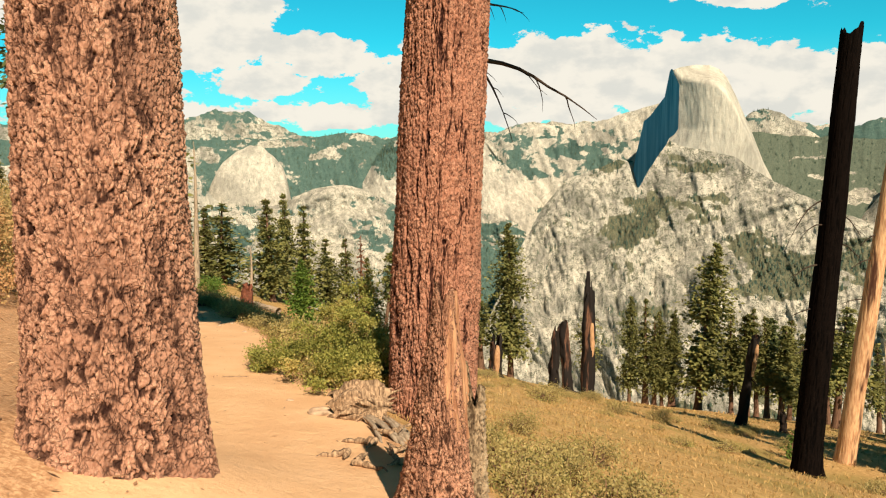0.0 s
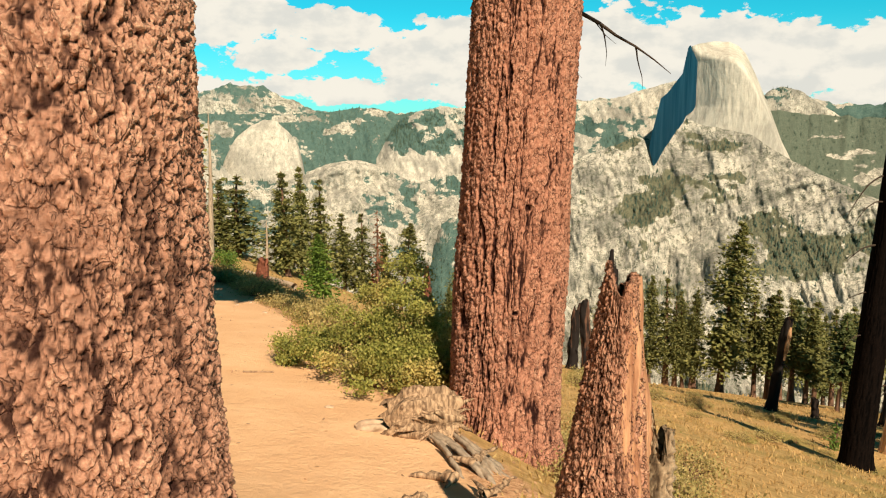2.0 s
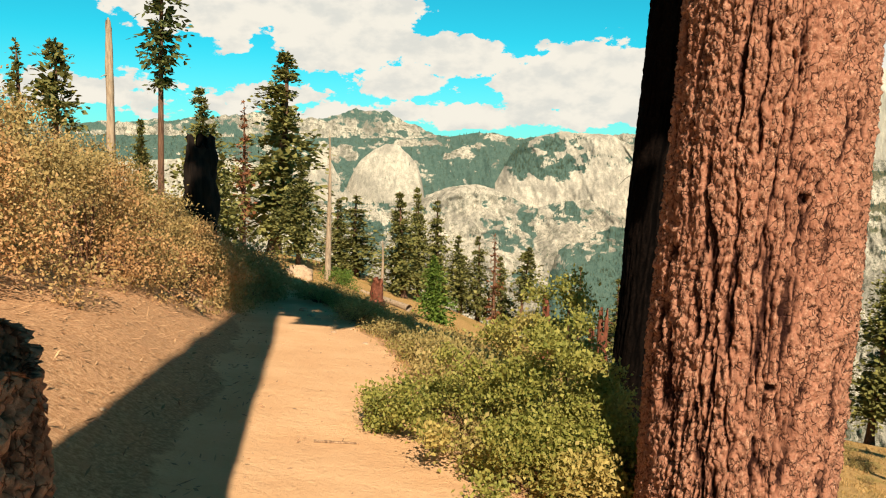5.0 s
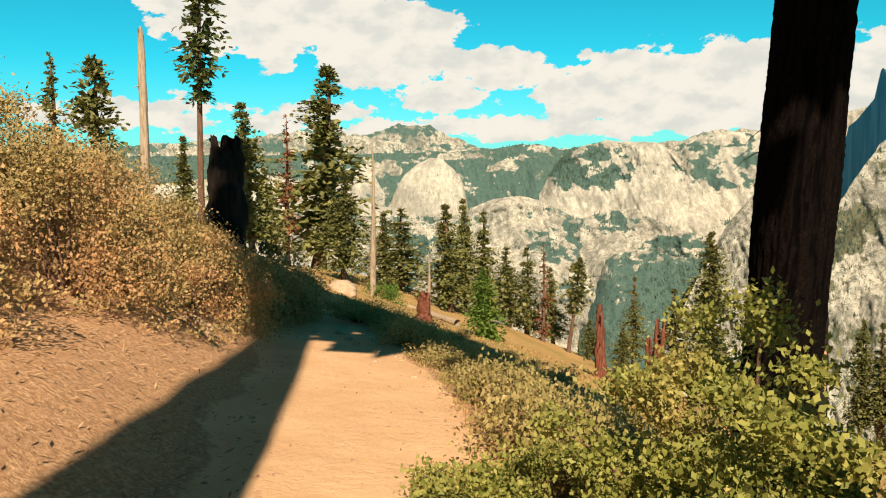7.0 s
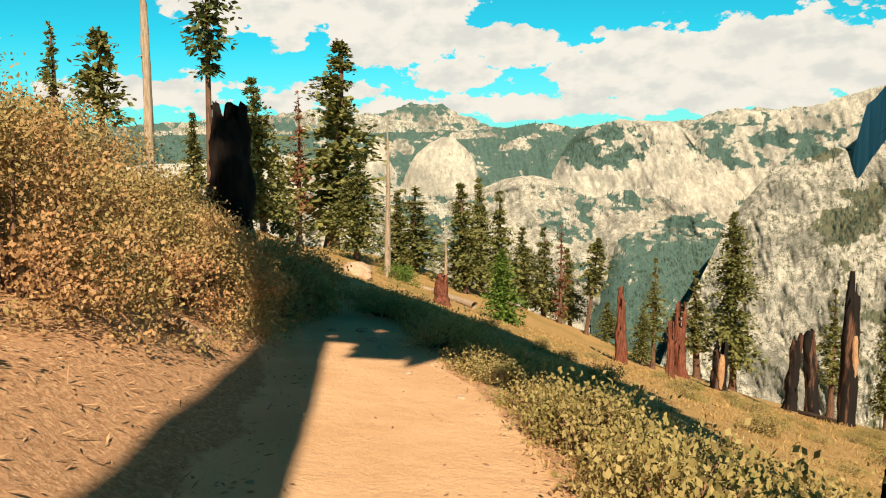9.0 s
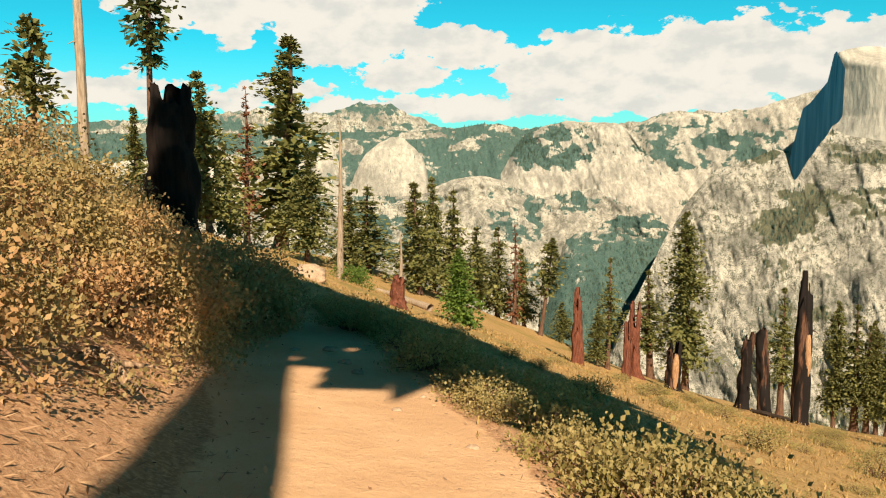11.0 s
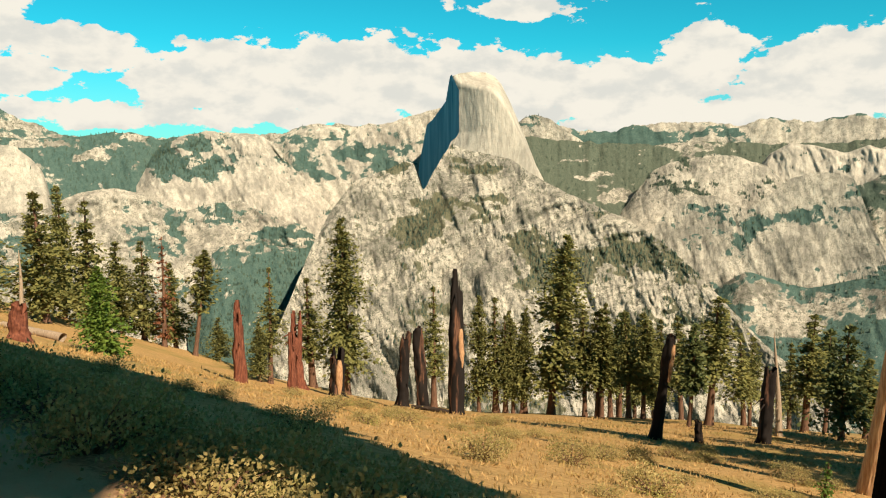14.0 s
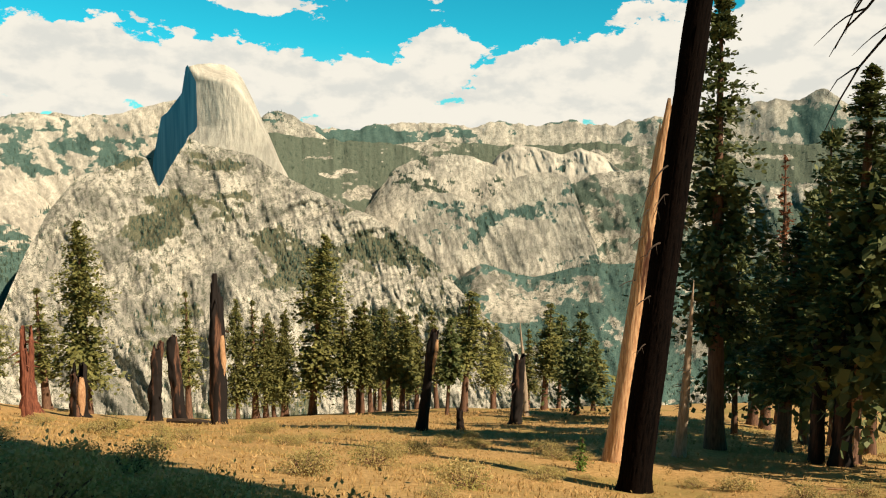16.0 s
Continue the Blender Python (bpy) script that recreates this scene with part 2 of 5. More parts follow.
M_PALE = wood_material("pale_split_wood", (0.26, 0.135, 0.07), (0.50, 0.31, 0.17), 18)
M_CHARWOOD = wood_material("charred_wood", (0.0035, 0.0028, 0.0026), (0.020, 0.012, 0.009), 9)
M_TORN = wood_material("torn_stump_wood", (0.20, 0.085, 0.045), (0.46, 0.26, 0.145), 26)
M_SCORCH = wood_material("scorched_pale_wood", (0.36, 0.185, 0.095), (0.62, 0.40, 0.225), 12, (0.07, 0.03, 0.018), 0.56)
M_DRIFT = wood_material("weathered_root_wood", (0.095, 0.055, 0.032), (0.42, 0.285, 0.175), 34)
M_TWIG = wood_material("dead_twig", (0.025, 0.018, 0.014), (0.06, 0.042, 0.03), 30)
M_STEM = wood_material("shrub_stem", (0.12, 0.06, 0.035), (0.24, 0.14, 0.09), 30)
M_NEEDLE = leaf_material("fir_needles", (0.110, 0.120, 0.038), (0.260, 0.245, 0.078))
# darker copy of the fir needles, with shade put into their colour
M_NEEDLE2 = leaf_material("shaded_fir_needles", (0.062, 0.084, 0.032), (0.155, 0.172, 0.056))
M_PINE = leaf_material("young_pine_needles", (0.075, 0.14, 0.022), (0.16, 0.23, 0.04))
M_RUST = leaf_material("dead_red_needles", (0.16, 0.06, 0.03), (0.28, 0.12, 0.055), trans=0.1)
M_BUSH_G = leaf_material("green_shrub_leaves", (0.165, 0.190, 0.036), (0.40, 0.375, 0.100), (0.42, 0.325, 0.110), 0.34)
M_BUSH_T = leaf_material("tawny_shrub_leaves", (0.30, 0.225, 0.082), (0.46, 0.345, 0.15), (0.42, 0.235, 0.11))
M_LOW = leaf_material("low_shrub_leaves", (0.29, 0.235, 0.080), (0.50, 0.39, 0.165), (0.26, 0.24, 0.07), 0.32)
M_GRASS = leaf_material("dry_grass_blades", (0.34, 0.212, 0.080), (0.50, 0.325, 0.138), (0.285, 0.205, 0.074), trans=0.15)
M_LITTER = leaf_material("needle_litter", (0.22, 0.12, 0.065), (0.50, 0.32, 0.18), trans=0.0)


def stone_material(name, a, c2, dark, scale):
    m, t, b = material(name, 0.85, 0.25)
    g = noise_of(t, scale, 8.0, 0.65)
    c = mixc(t, ramp(t, g, 0.3, 0.7), rgb(*a), rgb(*c2))
    c = mixc(t, ramp(t, noise_of(t, scale * 0.3, 5.0), 0.56, 0.66), c, rgb(*dark))
    base(t, b, c)
    bump(t, b, g, 0.5, 0.3 / scale)
    return m


M_ROCK = stone_material("granite_rock", (0.34, 0.23, 0.15), (0.48, 0.35, 0.24), (0.24, 0.17, 0.11), 9)

# ground: trodden sand on the path, duff beside it, dry grass on the slope
M_GROUND, _t, _b = material("trail_ground", 0.95, 0.1)
_pos = nd(_t, "ShaderNodeNewGeometry").outputs["Position"]
_f, _c, _w = noise_of(_t, 26.0, 8.0, 0.7, _pos), noise_of(_t, 1.1, 5.0, 0.6, _pos), noise_of(_t, 5.0, 6.0, 0.65, _pos)
_sand = mixc(_t, ramp(_t, _c, 0.35, 0.7), rgb(0.60, 0.365, 0.20), rgb(0.68, 0.435, 0.25))
_sand = mixc(_t, mth(_t, "MULTIPLY", ramp(_t, _f, 0.55, 0.75), 0.5), _sand, rgb(0.42, 0.24, 0.12))
_duff = mixc(_t, ramp(_t, _f, 0.4, 0.65), rgb(0.36, 0.195, 0.10), rgb(0.60, 0.37, 0.21))
_duff = mixc(_t, ramp(_t, _w, 0.5, 0.7), _duff, rgb(0.46, 0.26, 0.145))
_grass = mixc(_t, ramp(_t, _w, 0.35, 0.65), rgb(0.325, 0.200, 0.077), rgb(0.485, 0.308, 0.128))
_grass = mixc(_t, ramp(_t, noise_of(_t, 0.16, 5.0, 0.6, _pos), 0.48, 0.66), _grass, rgb(0.275, 0.203, 0.069))
_col = mixc(_t, ramp(_t, mth(_t, "ADD", attr(_t, "litter"), mth(_t, "MULTIPLY", mth(_t, "SUBTRACT", _w, 0.5), 0.9)), 0.35, 0.65), _grass, _duff)
_col = mixc(_t, ramp(_t, mth(_t, "ADD", attr(_t, "trail"), mth(_t, "MULTIPLY", mth(_t, "SUBTRACT", _w, 0.5), 0.7)), 0.4, 0.6), _col, _sand)
_col = mixc(_t, ramp(_t, attr(_t, "wood"), 0.3, 0.7), _col, mixc(_t, ramp(_t, noise_of(_t, 0.02, 6.0, 0.65, _pos), 0.4, 0.6), rgb(0.035, 0.06, 0.035), rgb(0.075, 0.10, 0.05)))
base(_t, _b, _col)
bump(_t, _b, mth(_t, "ADD", _f, mth(_t, "MULTIPLY", _w, 2.0)), 0.55, 0.03)

# mountain granite with woods in its folds
M_GRANITE, _t, _b = material("mountain_granite", 0.9, 0.1)
_pos = nd(_t, "ShaderNodeNewGeometry").outputs["Position"]
_st = nd(_t, "ShaderNodeMapping", {0: _pos, 2: (0.0, 0.55, 0.0), 3: (1, 1, 0.16)}).outputs[0]
_sl = nd(_t, "ShaderNodeMapping", {0: _pos, 2: (0.0, 0.75, 0.2), 3: (1, 1, 0.16)}).outputs[0]
_cr = nd(_t, "ShaderNodeMapping", {0: _pos, 2: (0.0, -1.05, 0.0), 3: (1, 1, 0.14)}).outputs[0]
_a, _d = noise_of(_t, 0.006, 5.0, 0.6, _pos), noise_of(_t, 0.045, 6.0, 0.75, _pos)
_e, _k = noise_of(_t, 0.05, 6.0, 0.7, _st), noise_of(_t, 0.30, 3.0, 0.7, _pos)
_s2, _s3 = noise_of(_t, 0.035, 6.0, 0.7, _sl), noise_of(_t, 0.06, 5.0, 0.7, _cr)
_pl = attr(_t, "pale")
_mixed = mth(_t, "ADD", mth(_t, "ADD", mth(_t, "MULTIPLY", _e, 0.22), mth(_t, "MULTIPLY", _s2, 0.33)), mth(_t, "MULTIPLY", _a, 0.45))
_gr = mixc(_t, ramp(_t, _mixed, 0.41, 0.57), rgb(0.180, 0.172, 0.148), rgb(0.455, 0.424, 0.355))
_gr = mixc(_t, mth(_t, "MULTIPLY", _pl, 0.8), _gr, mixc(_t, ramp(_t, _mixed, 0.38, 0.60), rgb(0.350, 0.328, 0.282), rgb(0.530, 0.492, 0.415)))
# joints and water streaks, both ways across the slabs
_line = mth(_t, "SUBTRACT", 1.0, ramp(_t, mth(_t, "ABSOLUTE", mth(_t, "SUBTRACT", _s2, 0.5)), 0.0, 0.030))
_lin2 = mth(_t, "SUBTRACT", 1.0, ramp(_t, mth(_t, "ABSOLUTE", mth(_t, "SUBTRACT", _s3, 0.5)), 0.0, 0.028))
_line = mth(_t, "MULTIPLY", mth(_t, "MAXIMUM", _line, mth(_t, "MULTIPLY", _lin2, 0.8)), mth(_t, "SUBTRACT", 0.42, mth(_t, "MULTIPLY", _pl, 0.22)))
_gr = mixc(_t, _line, _gr, rgb(0.105, 0.105, 0.090))
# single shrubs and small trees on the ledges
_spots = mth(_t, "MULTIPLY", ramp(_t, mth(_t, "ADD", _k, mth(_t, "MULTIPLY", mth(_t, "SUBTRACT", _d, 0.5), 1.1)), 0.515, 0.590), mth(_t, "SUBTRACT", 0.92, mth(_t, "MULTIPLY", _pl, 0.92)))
_gr = mixc(_t, _spots, _gr, rgb(0.075, 0.080, 0.058))
# woods tinted teal: some distance haze is put into their base colour
_wd = mixc(_t, ramp(_t, mth(_t, "ADD", mth(_t, "MULTIPLY", _k, 0.6), mth(_t, "MULTIPLY", _d, 0.4)), 0.38, 0.62), rgb(0.034, 0.072, 0.066), rgb(0.085, 0.132, 0.112))
_ol = mixc(_t, ramp(_t, _k, 0.38, 0.62), rgb(0.060, 0.060, 0.036), rgb(0.150, 0.138, 0.085))
_wd = mixc(_t, attr(_t, "olive"), _wd, _ol)
_fm = mth(_t, "ADD", attr(_t, "woods"), mth(_t, "ADD", mth(_t, "MULTIPLY", mth(_t, "SUBTRACT", _d, 0.5), 0.8), mth(_t, "MULTIPLY", mth(_t, "SUBTRACT", _k, 0.5), 0.45)))
base(_t, _b, mixc(_t, ramp(_t, _fm, 0.42, 0.54), _gr, _wd))
bump(_t, _b, mth(_t, "ADD", mth(_t, "MULTIPLY", _s2, 0.9), mth(_t, "MULTIPLY", _d, 0.5)), 0.8, 7.0)
# the sheer face: vertical water streaks, blue sky-lit shade painted into the colour
M_FACE_SHADE, _t, _b = material("shaded_face_granite", 0.8, 0.2)
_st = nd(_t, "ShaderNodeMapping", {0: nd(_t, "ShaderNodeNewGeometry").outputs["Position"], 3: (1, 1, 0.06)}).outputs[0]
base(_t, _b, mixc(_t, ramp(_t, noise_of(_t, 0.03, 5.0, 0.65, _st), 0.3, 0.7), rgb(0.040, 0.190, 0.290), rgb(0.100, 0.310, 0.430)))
M_WOODS = leaf_material("far_woods", (0.026, 0.050, 0.040), (0.060, 0.090, 0.058), trans=0)


# ---- ground ----
TRAIL = [(0.4, -8.0), (0.0, 0.0), (-0.5, 3.0), (-1.3, 7.0), (-2.35, 10.0), (-3.5, 13.0), (-4.75, 16.2), (-6.0, 19.0), (-7.6, 22.0), (-10.5, 26.0), (-15.0, 31.0)]


def trail_x(y):
    return np.interp(y, [p[1] for p in TRAIL], [p[0] for p in TRAIL])


def slope_z(x, y):
    """The hillside without its small bumps."""
    x, y = np.asarray(x, float), np.asarray(y, float)
    xc, yc = np.clip(x, -55, 50), np.clip(y, -25, 112)
    u, v = xc / 50, yc / 50
    z = (1.43 - 9.457 * v - 2.627 * v ** 2 - 0.158 * v ** 3 + 0.499 * v ** 4 - 0.056 * v ** 5
         + u * (-14.021 - 0.868 * v + 1.362 * v ** 2 - 0.244 * v ** 3 - 0.253 * v ** 4)
         + u ** 2 * (-0.388 + 5.73 * v + 1.008 * v ** 2 - 0.944 * v ** 3) + u ** 3 * (1.981 + 1.239 * v + 0.468 * v ** 2)
         + u ** 4 * (-0.915 - 2.319 * v) - 1.952 * u ** 5)
    z = z - 0.16 * (x - xc)
    over = np.hypot(np.maximum(y - 112, 0), np.maximum(x - 170, 0))
    z = z - 0.42 * over - 0.0006 * np.minimum(over, 500) ** 2
    z = z - 0.18 * np.minimum(y + 25, 0)
    return np.maximum(z, -900.0)


def ground_z(x, y):
    """The hillside with the trail's bench cut in."""
    x, y = np.asarray(x, float), np.asarray(y, float)
    z = slope_z(x, y)
    tx = trail_x(y)
    d = x - tx
    zt = slope_z(tx, y)
    w = (1 - sm(1.0, 2.6, np.abs(d))) * sm(-14, -4, y) * (1 - sm(30, 40, y))
    z = z * (1 - w) + (zt + 0.06 * d * -1) * w
    z = z + 0.42 * np.exp(-((x + 2.5) ** 2 + (y - 5.5) ** 2) / 1.5)
    z = z - 0.85 * np.exp(-((x - 15.5) ** 2 + (y - 32.5) ** 2) / 60)
    far = sm(12, 60, np.hypot(x + 3, y - 12))
    z = z + 0.035 * (1 - 0.7 * w) * fbm(x * 0.9, y * 0.9, 3, 3) + 0.25 * far * fbm(x * 0.13, y * 0.13, 8, 3)
    return z


_u = np.linspace(-math.asinh(4900 / 7.0), math.asinh(4900 / 7.0), 350)
_gx, _gy = np.meshgrid(-3 + 7 * np.sinh(_u), 12 + 7 * np.sinh(_u), indexing="ij")
_d = _gx - trail_x(_gy)
_trail = (1 - sm(0.85, 1.25, np.maximum(_d, -_d * 0.8) + 0.12 * fbm(_gx * 1.1, _gy * 1.1, 4, 2))) * (1 - sm(26, 34, _gy)) * sm(-30, -20, _gy)
_left = sm(-5.2, -4.0, _d) * (1 - sm(1.1, 1.9, _d)) * (1 - sm(20, 26, _gy))
ground = part("ground", np.stack([_gx, _gy, ground_z(_gx, _gy)], -1).reshape(-1, 3), grid_faces(350, 350)[:, ::-1], M_GROUND, smooth=True,
              attrs={"trail": _trail, "litter": _left, "wood": sm(112, 135, np.hypot(_gx * 0.8, _gy))})
tagged(ground, "sandy trail and dry grassy mountainside dropping to a valley", "ground", kind="structure")


# ---- mountains ----
WOODS = []          # places of far trees


def direction(a, e, r):
    """The point at azimuth a and elevation e (degrees) at plan distance r from the trail."""
    a, e = np.radians(a), np.radians(e)
    return np.stack([r * np.sin(a) - 3, r * np.cos(a) + 10, r * np.tan(e) + 1.6], -1)


def ridge(name, label, crest, r_top, r_low, e_low, relief, woods, seed, step=0.10, rows=90, jag=0.12, trees=0, woods_low=0.0, pale=0.0, olive=0.0, patch=0.5, spots=(), level=0.0):
    """A mountain flank below a crest line given as azimuth and elevation; it comes nearer as it falls.
    spots: woods (+) or bare rock (-) at azimuth, elevation, half width, half height; level: how far the flank keeps one slope under an uneven crest."""
    a = np.arange(crest[0][0], crest[-1][0] + step, step)
    top = np.interp(a, [c[0] for c in crest], [c[1] for c in crest])
    k = np.ones(7) / 7
    top = np.convolve(np.pad(top, 3, mode="edge"), k, "valid") + jag * fbm(a * 1.3, a * 0 + seed, seed, 5, 0.6)
    s = np.linspace(0, 1, rows)[:, None] ** 1.25
    e = top[None] + (e_low - top[None]) * s
    A = np.broadcast_to(a[None], e.shape)
    n = fbm(A * 0.42 + 3 * vnoise(A * 0.1, e * 0.1, seed), e * 0.30, seed + 2, 4, 0.5)
    crag = 1 - np.abs(fbm(A * 2.6 + e * 0.9 + 0.5 * n, e * 1.5 + 0.4 * n, seed + 90, 4, 0.6))
    gul = 1 - np.abs(fbm(A * 0.8 + e * 0.35, e * 0.12, seed + 30, 4, 0.5))
    even = np.clip((top.max() - e) / (top.max() - e_low), 0, 1)
    r = r_top + (r_low - r_top) * ((1 - level) * s + level * even) ** 0.9 - relief * (n * 0.45 + gul * 0.22 + (crag - 0.6) * 0.10) * sm(0, 0.05, s)
    rb = np.stack([r[0] + 260, r[0] + 60, r[0] + 1])
    eb = np.stack([top - 2.2, top - 0.25, top])
    wd = woods + patch * fbm(A * (0.12 + 0.2 * patch), e * (0.45 + 0.2 * patch), seed + 60, 5, 0.5) + 0.30 * fbm(A * 1.9 + e * 0.8, e * 3.1, seed + 61, 4, 0.6) + woods_low * s + 0.25 * (0.5 - gul)
    wa, we = A + 0.55 * fbm(A * 1.1, e * 1.7, seed + 70, 4, 0.6), e + 0.30 * fbm(A * 1.3, e * 1.9, seed + 75, 4, 0.6)
    for sa, se, ra, re_, st in spots:
        wd = wd + st * np.exp(-(((wa - sa) / ra) ** 2 + ((we - se) / re_) ** 2) ** 1.5)
    V = direction(np.concatenate([np.broadcast_to(a, (3, len(a))), A]), np.concatenate([eb, e]), np.concatenate([rb, r]))
    F = grid_faces(rows + 3, len(a))
    F = np.delete(F, np.arange(2 * (len(a) - 1), 3 * (len(a) - 1)), 0)      # the crest is a sharp edge
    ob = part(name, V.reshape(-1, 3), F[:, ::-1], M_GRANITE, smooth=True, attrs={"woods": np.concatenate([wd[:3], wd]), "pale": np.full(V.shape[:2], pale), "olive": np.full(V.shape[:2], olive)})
    tagged(ob, label, "mountain", kind="structure")
    if trees:
        rng = np.random.default_rng(seed)
        vis = V[3:].reshape(-1, 3)
        p = np.clip(wd.ravel() - 0.25, 0.0, 0.9) + 1e-9
        WOODS.append(vis[rng.choice(len(vis), trees, p=p / p.sum())])
    return ob


ridge("mountain_skyline_left", "distant bluish mountain skyline with a flat-topped peak", [(-75, 2.0), (-50, 2.6), (-40, 2.0), (-32.7, 2.4), (-25, 3.0), (-23, 3.4), (-20, 3.0), (-17.2, 3.2), (-16, 3.9), (-15.2, 3.6), (-13.5, 3.6), (-12, 2.8), (-10.6, 2.2), (-8, 1.8), (-4, 1.9), (0, 1.8), (4, 2.2), (6, 2.85), (10.6, 2.9), (16, 2.6)], 4850, 4500, -6, 30, 0.58, 1, 0.07, 60, patch=0.22,
      spots=[(-13.2, 2.55, 1.7, 0.28, -0.9), (-18.4, 2.3, 1.6, 0.4, -0.8), (-23, 2.6, 2.0, 0.4, -0.7), (7.5, 2.3, 5.0, 0.8, -1.2), (-30, 1.6, 3, 0.5, -0.6)])
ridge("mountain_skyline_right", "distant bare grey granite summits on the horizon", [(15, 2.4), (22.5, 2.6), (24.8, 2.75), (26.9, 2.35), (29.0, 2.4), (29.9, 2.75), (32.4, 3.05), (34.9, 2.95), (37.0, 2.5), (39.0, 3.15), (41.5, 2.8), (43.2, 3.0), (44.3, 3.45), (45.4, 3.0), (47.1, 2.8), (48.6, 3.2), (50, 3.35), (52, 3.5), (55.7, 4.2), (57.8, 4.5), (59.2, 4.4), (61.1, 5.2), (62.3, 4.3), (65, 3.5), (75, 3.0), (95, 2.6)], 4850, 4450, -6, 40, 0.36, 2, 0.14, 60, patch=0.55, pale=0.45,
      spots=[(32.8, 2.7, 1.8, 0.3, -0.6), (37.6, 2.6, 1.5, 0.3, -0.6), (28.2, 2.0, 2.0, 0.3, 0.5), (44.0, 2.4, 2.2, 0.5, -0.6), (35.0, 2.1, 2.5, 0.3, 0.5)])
ridge("mountain_plateau", "forested plateau with pale granite domes", [(-40, 1.4), (-24, 1.6), (-14, 1.7), (-9.5, 1.8), (-5.9, 2.3), (-4.2, 1.7), (-1.7, 2.2), (0.9, 2.1), (3.1, 1.6), (4.7, 0.5), (6.3, -1.3), (7.5, -3.3), (9, -6)], 4450, 3900, -9, 50, 0.78, 3, 0.07, 90, 0.06, 5000, patch=0.22,
      spots=[(-8.4, 0.65, 1.1, 0.22, -1.1), (-10.4, 1.3, 0.9, 0.22, -1.1), (-5.6, 2.1, 1.0, 0.3, -1.1), (-12.4, 1.35, 0.9, 0.25, -0.9), (-7.3, 1.15, 0.8, 0.16, -0.8), (-17.5, 0.6, 1.6, 0.5, -0.8), (-20.5, 1.2, 1.2, 0.3, -0.8)])
ridge("mountain_shoulder", "long pale granite ridge climbing to the cliff dome", [(-4, -5), (0, -2), (2.5, 1.0), (4.7, 2.2), (5.8, 2.8), (8.6, 2.75), (11, 2.85), (12.7, 3.2), (14.7, 3.75), (16.4, 4.2), (19, 4.3)], 4430, 4220, -6, 60, 0.02, 4, 0.10, 80, 0.05, 300, pale=0.50, spots=[(5.6, 0.2, 1.2, 1.0, 0.45), (13.2, 1.0, 0.9, 0.3, 0.5), (12.6, -0.1, 1.4, 0.5, 1.1), (8.0, 1.9, 2.2, 0.18, 0.35), (10.5, 1.1, 2.0, 0.2, 0.35)])
ridge("mountain_face", "steep pale granite face streaked by water", [(-5.6, -1.5), (-4.5, 0.6), (-3.7, 1.4), (-2.5, 2.0), (-0.9, 2.4), (0.7, 2.3), (2.7, 2.2), (3.6, 1.6), (4.4, 0.5), (5.4, -0.5), (6.4, -1.5), (7.7, -2.8), (8.4, -4.0), (9.0, -6)], 4250, 3900, -7, 75, 0.0, 15, 0.06, 90, 0.05, 900, pale=0.62,
      spots=[(-3.6, 0.2, 2.0, 1.4, 0.95), (-1.5, 1.7, 1.4, 0.5, 0.6), (-0.9, -1.2, 1.2, 0.7, 0.6), (-4.0, 0.9, 0.9, 0.7, 0.8), (-1.2, 1.2, 1.6, 0.35, 0.55), (-2.8, -0.6, 1.6, 0.6, 0.7), (-0.5, -0.4, 0.9, 0.6, 0.4), (7.6, -3.6, 1.0, 0.5, 0.7)])
ridge("mountain_dome_west", "rounded bare granite dome above the valley", [(-17.2, -3.6), (-16.5, -1.6), (-16.0, -0.5), (-15.6, 0.1), (-14.7, 0.8), (-13.7, 1.3), (-12.9, 1.3), (-12.0, 0.5), (-11.3, -0.4), (-11.0, -1.6), (-10.8, -3.1), (-10.4, -5.1), (-9.8, -6.5)], 3900, 3650, -10, 18, -0.30, 5, 0.04, 70, 0.05, 120, 0.45, 0.62)
ridge("mountain_pinnacle_west", "pale granite cliff shoulder behind firs", [(-40, -1.0), (-26, 0.2), (-21, -0.8), (-20.1, -0.4), (-19.5, 0.2), (-18.9, 0.95), (-18.2, 0.9), (-17.6, -0.6), (-16.4, -2.4), (-13.5, -4.6)], 3750, 3500, -13, 40, -0.08, 6, 0.08, 70, 0.05, 200, 0.35, 0.7)
ridge("mountain_slabs", "broken granite slabs and cliffs of the valley wall", [(-24, -2.6), (-18, -3.0), (-14, -3.1), (-11.4, -3.0), (-10.1, -2.2), (-8.7, -1.7), (-6.8, -1.6), (-4.9, -2.2), (-3.7, -2.9), (-2.6, -3.3), (-1.0, -2.8), (1.1, -2.5), (2.7, -3.3), (4.4, -4.1), (6.0, -4.5), (7.4, -6.0), (9, -9.5)], 3600, 3100, -15, 120, 0.17, 7, 0.12, 100, 0.05, 1800, 0.04, pale=0.22,
      spots=[(-10.0, -3.6, 1.3, 0.5, 0.7), (-3.0, -4.2, 0.5, 1.2, 0.7), (2.5, -4.9, 2.2, 0.35, 0.6), (-6.0, -4.4, 1.8, 0.25, 0.4), (-15, -5, 2.5, 1.0, 0.5)])
